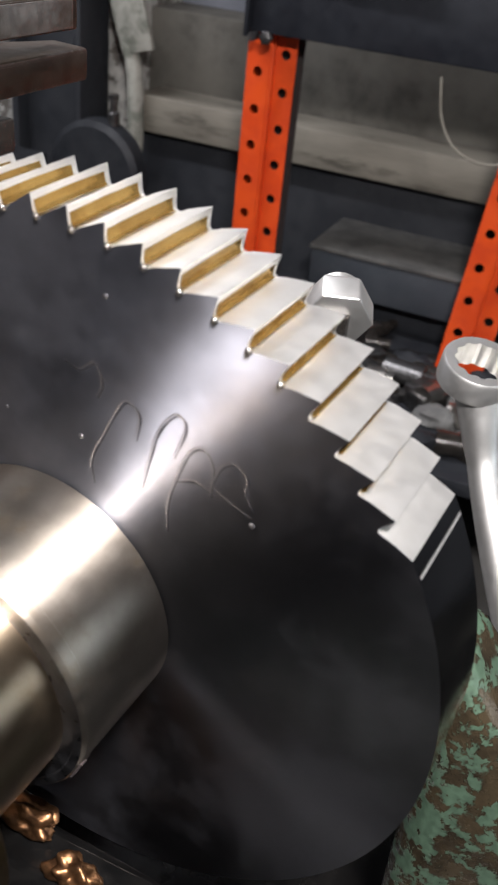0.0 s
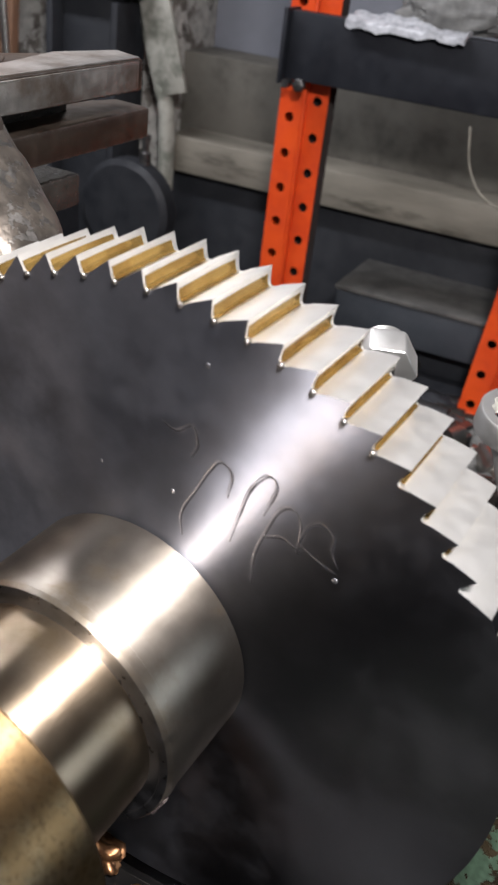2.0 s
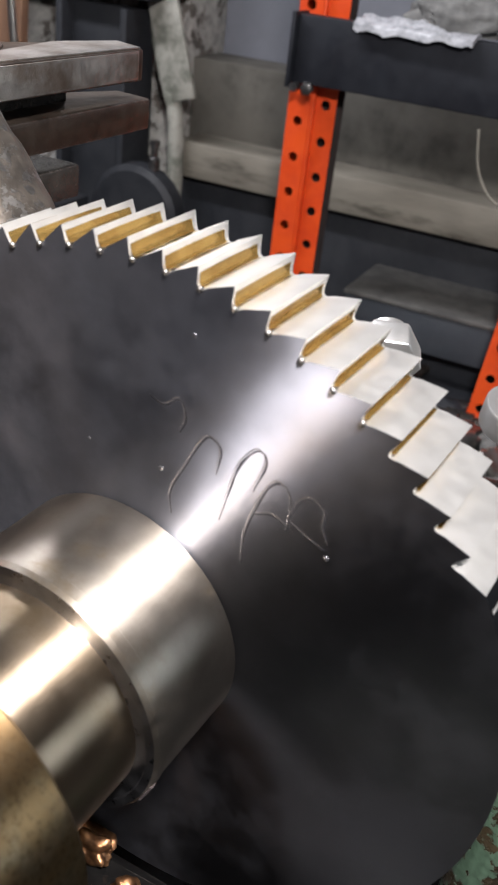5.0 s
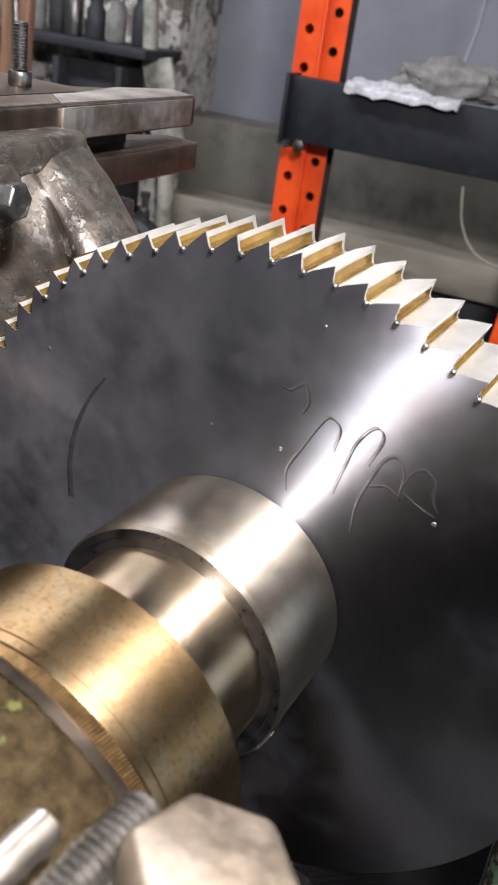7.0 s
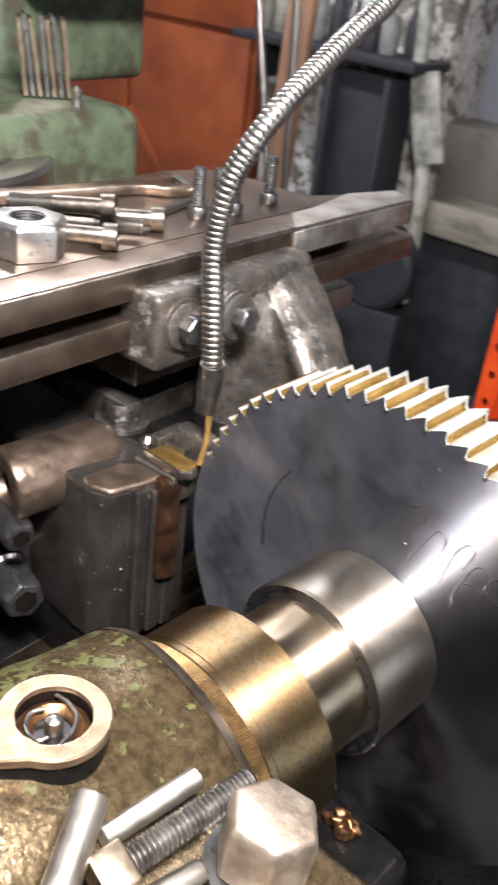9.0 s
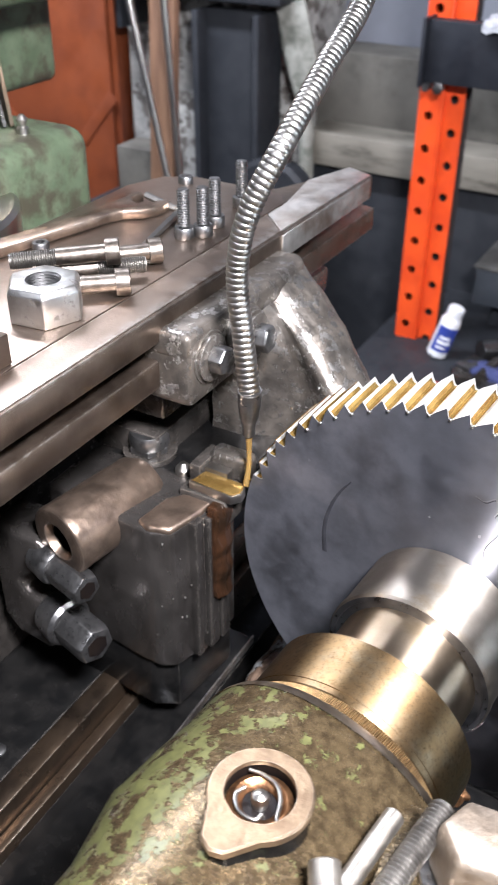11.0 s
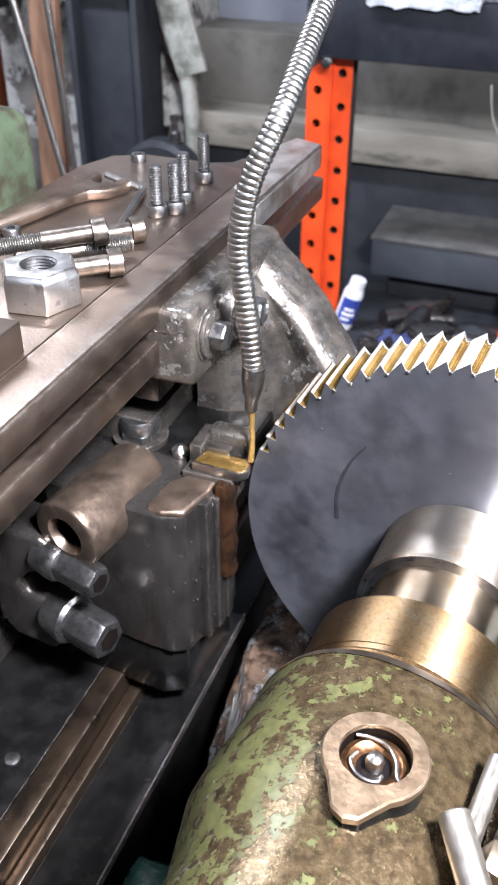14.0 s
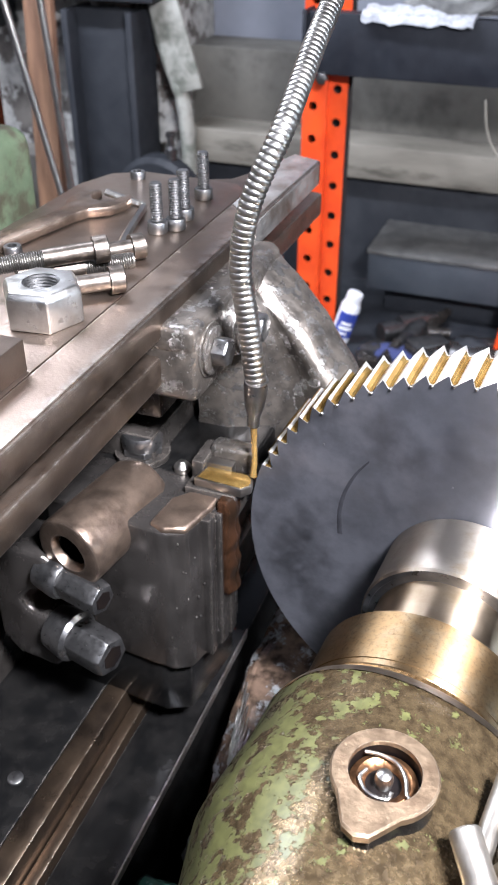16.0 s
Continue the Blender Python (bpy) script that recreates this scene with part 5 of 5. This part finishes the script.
# ---- ways and bed under the slide ----
bed = empty("machine_bed", "black oily machine bed with bright worn slideways", "machine bed", (-0.22, -0.1, 0.9))
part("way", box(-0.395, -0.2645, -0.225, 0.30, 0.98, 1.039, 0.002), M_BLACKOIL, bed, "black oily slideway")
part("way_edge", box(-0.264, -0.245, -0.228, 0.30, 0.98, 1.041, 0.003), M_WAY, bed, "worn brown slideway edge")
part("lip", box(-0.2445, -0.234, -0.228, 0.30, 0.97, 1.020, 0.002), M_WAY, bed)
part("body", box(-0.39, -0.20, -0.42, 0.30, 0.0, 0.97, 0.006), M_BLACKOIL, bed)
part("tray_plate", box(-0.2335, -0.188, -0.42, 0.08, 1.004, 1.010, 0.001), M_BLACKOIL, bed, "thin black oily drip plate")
part("tray_edge", box(-0.1879, -0.1865, -0.42, 0.08, 1.0045, 1.0135, 0.0004), M_CAST, bed, "bright thin edge of the drip plate")
for k, (x, y) in enumerate(((-0.285, -0.150), (-0.34, -0.10))):
    part("way_screw", lathe([(0, 0), (0.006, 0), (0.006, 0.002), (0.004, 0.003), (0, 0.003)], 16, Matrix.Translation((x, y, 1.0385))), M_BOLT, bed)

# ---- trough and green base below the wheel ----
base = empty("trough_casting", "oily green and brown cast machine base below the wheel", "machine base", (0.05, 0.1, 0.5))
bb = subdiv(box(-0.155, 0.46, -0.18, 0.46, 0.0, 0.90, 0.03, 3), 2)
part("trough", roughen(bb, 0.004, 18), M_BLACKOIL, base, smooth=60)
rr = subdiv(box(0.156, 0.34, 0.075, 0.135, 0.86, 1.185, 0.018, 4), 3)
for v in rr.verts:
    # the back of the casting falls away to the outside
    v.co.z -= 1.25 * max(0.0, v.co.x - 0.148) * max(0.0, min(1.0, (v.co.z - 0.86) / 0.3))
ww = subdiv(box(-0.180, -0.080, -0.10, 0.15, 0.86, 0.985, 0.02, 3), 10)
for v in ww.verts:
    v.co.z += 0.02 * max(0.0, (v.co.y + 0.05) / 0.2) * (1 if v.co.z > 0.92 else 0)
    v.co.z -= 0.05 * max(0.0, (-v.co.y + 0.02) / 0.1) * (1 if v.co.z > 0.92 else 0)
part("wet_wall", roughen(roughen(roughen(ww, 0.006, 25), 0.0026, 80), 0.0012, 230), M_WETRUST, base, "oil-wet rusty casting beside the drip plate", smooth=70)
part("painted_ledge", roughen(roughen(subdiv(box(-0.185, -0.110, -0.30, -0.150, 0.80, 0.985, 0.012, 3), 6), 0.005, 40), 0.002, 110), M_TEAL, base, "oily teal-painted ledge", smooth=70)
for k in range(6):
    pts = spline([(-0.176 + 0.005 * k, 0.05 - 0.012 * k, 0.992), (-0.170 + 0.004 * k, 0.015 - 0.01 * k, 0.984), (-0.166 + 0.003 * k, -0.015 - 0.008 * k, 0.970), (-0.162 + 0.002 * k, -0.040 - 0.008 * k, 0.950)], 8)
    part("oil_trickle", tube(pts, [0.0005 + 0.0022 * abs(noise.noise(Vector((k * 3.1, i * 0.45, 0.3)))) for i in range(len(pts))], 8), M_HOSE, base, "wet shining oil running down", smooth=80)
part("shoulder", roughen(rr, 0.004, 22), M_GREENBASE, base, "sloping shoulder with flaking green paint", smooth=70)
for k, (x, y, l) in enumerate(((0.010, -0.030, 0.05), (0.040, -0.044, 0.035))):
    bm = bmesh.new()
    bmesh.ops.create_icosphere(bm, subdivisions=4, radius=1)
    for v in bm.verts:
        q = v.co.normalized()
        f = 1 + 0.6 * noise.noise(q * 1.6 + Vector((k * 5.1, 0, 0))) + 0.15 * noise.noise(q * 4.3 + Vector((0, k * 2.7, 0)))
        v.co = Vector((q.x * l * 0.30 * f, q.y * 0.007 * f, max(-0.004, q.z * 0.008 * f)))
    bmesh.ops.translate(bm, verts=bm.verts, vec=(x, y, 1.0885))
    single("metal_chip", bm, M_CHIP, "curled oily metal chip lying under the arbor", "metal chip", "chips under the arbor", smooth=70)

# ring spanner and hexagon fitting standing behind the wheel
rs = empty("ring_spanner", "chrome ring spanner standing behind the wheel", "spanner", (0.13, 0.5, 0.95))
rm = Matrix.Translation((0.094, 0.50, 1.104)) @ pose(0, 0, 0, 12, 8, 0)
star = []
for i in range(48):
    star.append(0.0218 + (0.0018 if (i // 2) % 2 else 0))
bm = bmesh.new()
out_lo = [bm.verts.new((0.0335 * math.cos(2 * math.pi * i / 48), 0.0335 * math.sin(2 * math.pi * i / 48), -0.011)) for i in range(48)]
out_hi = [bm.verts.new((0.0335 * math.cos(2 * math.pi * i / 48), 0.0335 * math.sin(2 * math.pi * i / 48), 0.010)) for i in range(48)]
top = [bm.verts.new((0.0318 * math.cos(2 * math.pi * i / 48), 0.0318 * math.sin(2 * math.pi * i / 48), 0.0125)) for i in range(48)]
in_hi = [bm.verts.new((star[i] * math.cos(2 * math.pi * i / 48), star[i] * math.sin(2 * math.pi * i / 48), 0.0125)) for i in range(48)]
in_lo = [bm.verts.new((star[i] * math.cos(2 * math.pi * i / 48), star[i] * math.sin(2 * math.pi * i / 48), -0.011)) for i in range(48)]
for ra, rb in ((out_lo, out_hi), (out_hi, top), (top, in_hi), (in_hi, in_lo), (in_lo, out_lo)):
    for i in range(48):
        bm.faces.new((ra[i], ra[(i + 1) % 48], rb[(i + 1) % 48], rb[i]))
bmesh.ops.recalc_face_normals(bm, faces=bm.faces)
bmesh.ops.transform(bm, verts=bm.verts, matrix=rm)
part("ring", bm, M_TOOTH, rs, "chrome twelve-point ring")
part("shank", tube(spline([(0.099, 0.498, 1.094), (0.108, 0.49, 1.066), (0.121, 0.48, 1.03), (0.146, 0.455, 0.98), (0.190, 0.42, 0.897)], 8), [0.024 - 0.009 * min(1, i / 16) for i in range(33)], 16), M_TOOTH, rs, "chrome shank")
hf = empty("hexagon_fitting", "large bright hexagon fitting behind the wheel", "fitting", (0.0, 0.30, 1.2))
fm = Matrix.Translation((0.004, 0.352, 1.183)) @ pose(0, 0, 0, -70, 0, 20)
part("hexagon", hexhead(0.046, 0.0, 0.026, 0.002, fm), M_TOOTH, hf)
part("stem", tube([(-0.002, 0.35, 1.19), (0.0, 0.36, 0.89)], 0.015, 20), M_DARKIRON, hf)
part("collar", lathe([(0, 0.022), (0.017, 0.022), (0.017, 0.034), (0.014, 0.036), (0, 0.036)], 30, fm), M_TOOTH, hf)

# ---- coolant hose ----
hose = empty("coolant_hose", "nickel-plated flexible gooseneck coolant hose with a brass nozzle", "coolant hose", (-0.155, 0.017, 1.32))
path = spline([(-0.156, 0.016, 1.318), (-0.163, 0.019, 1.36), (-0.169, 0.022, 1.40), (-0.163, 0.026, 1.44), (-0.150, 0.046, 1.480), (-0.150, 0.10, 1.515), (-0.152, 0.16, 1.55), (-0.165, 0.20, 1.60), (-0.20, 0.22, 1.70)], 40)
# even steps, with a rounded rib every few
lens = [0.0]
for p, q in zip(path, path[1:]):
    lens.append(lens[-1] + (q - p).length)
even, rad = [], []
step = 0.00034
k = 0
s = 0.0
while s < lens[-1]:
    while lens[k + 1] < s:
        k += 1
    f = (s - lens[k]) / max(1e-9, lens[k + 1] - lens[k])
    even.append(path[k].lerp(path[k + 1], f))
    rad.append(0.0063 + 0.0013 * math.sin(math.pi * ((s / 0.0041) % 1.0)) ** 0.3)
    s += step
part("ribbed_hose", tube(even, rad, 24), M_HOSE, hose, "ribbed nickel-plated hose", smooth=120)
part("nozzle", lathe([(0, 0), (0.0082, 0), (0.0082, 0.012), (0.0068, 0.024), (0.0046, 0.034), (0.0046, 0.042), (0.003, 0.042), (0.003, 0.03)], 28, along((-0.1555, 0.0155, 1.320), (-0.1605, 0.023, 1.278))), M_BOLT, hose, "tarnished brass nozzle")
part("mount", box(-0.26, -0.19, 0.19, 0.25, 1.69, 1.75, 0.004), M_DARKIRON, hose)
part("mount_arm", tube([(-0.24, 0.22, 1.72), (-0.68, 0.3, 1.66)], 0.012, 16), M_DARKIRON, hose)
stream = tube(spline([(-0.160, 0.0225, 1.279), (-0.1592, 0.0215, 1.265), (-0.1575, 0.018, 1.254), (-0.1565, 0.0125, 1.2405)], 6), [0.0026 - 0.0007 * math.sin(math.pi * i / 18) for i in range(19)], 12)
single("oil_stream", stream, M_OILGLASS, "thin stream of amber cutting oil from the nozzle", "oil stream", smooth=80)
wet = subdiv(prism([(-0.175, 0.008), (-0.1675, 0.008), (-0.1640, 0.016), (-0.1645, 0.026), (-0.175, 0.030)], 1.150, 1.2370, 0.0015), 9)
for v in wet.verts:
    # stepped ridges, each leaning out towards its lower edge
    step = (1.237 - v.co.z) / 0.0125 % 1.0
    if v.co.x > -0.172:
        v.co.x += 0.0034 * step - 0.0010 + 0.0007 * noise.noise(v.co * 160)
part("wet_face", wet, M_OILWET, slide, "oil-soaked brown face below the tool", smooth=70)


# the slide stands half-way along its stroke
for ob in (slide, tool):
    ob.location.y -= 0.021
    ob.location.z -= 0.006
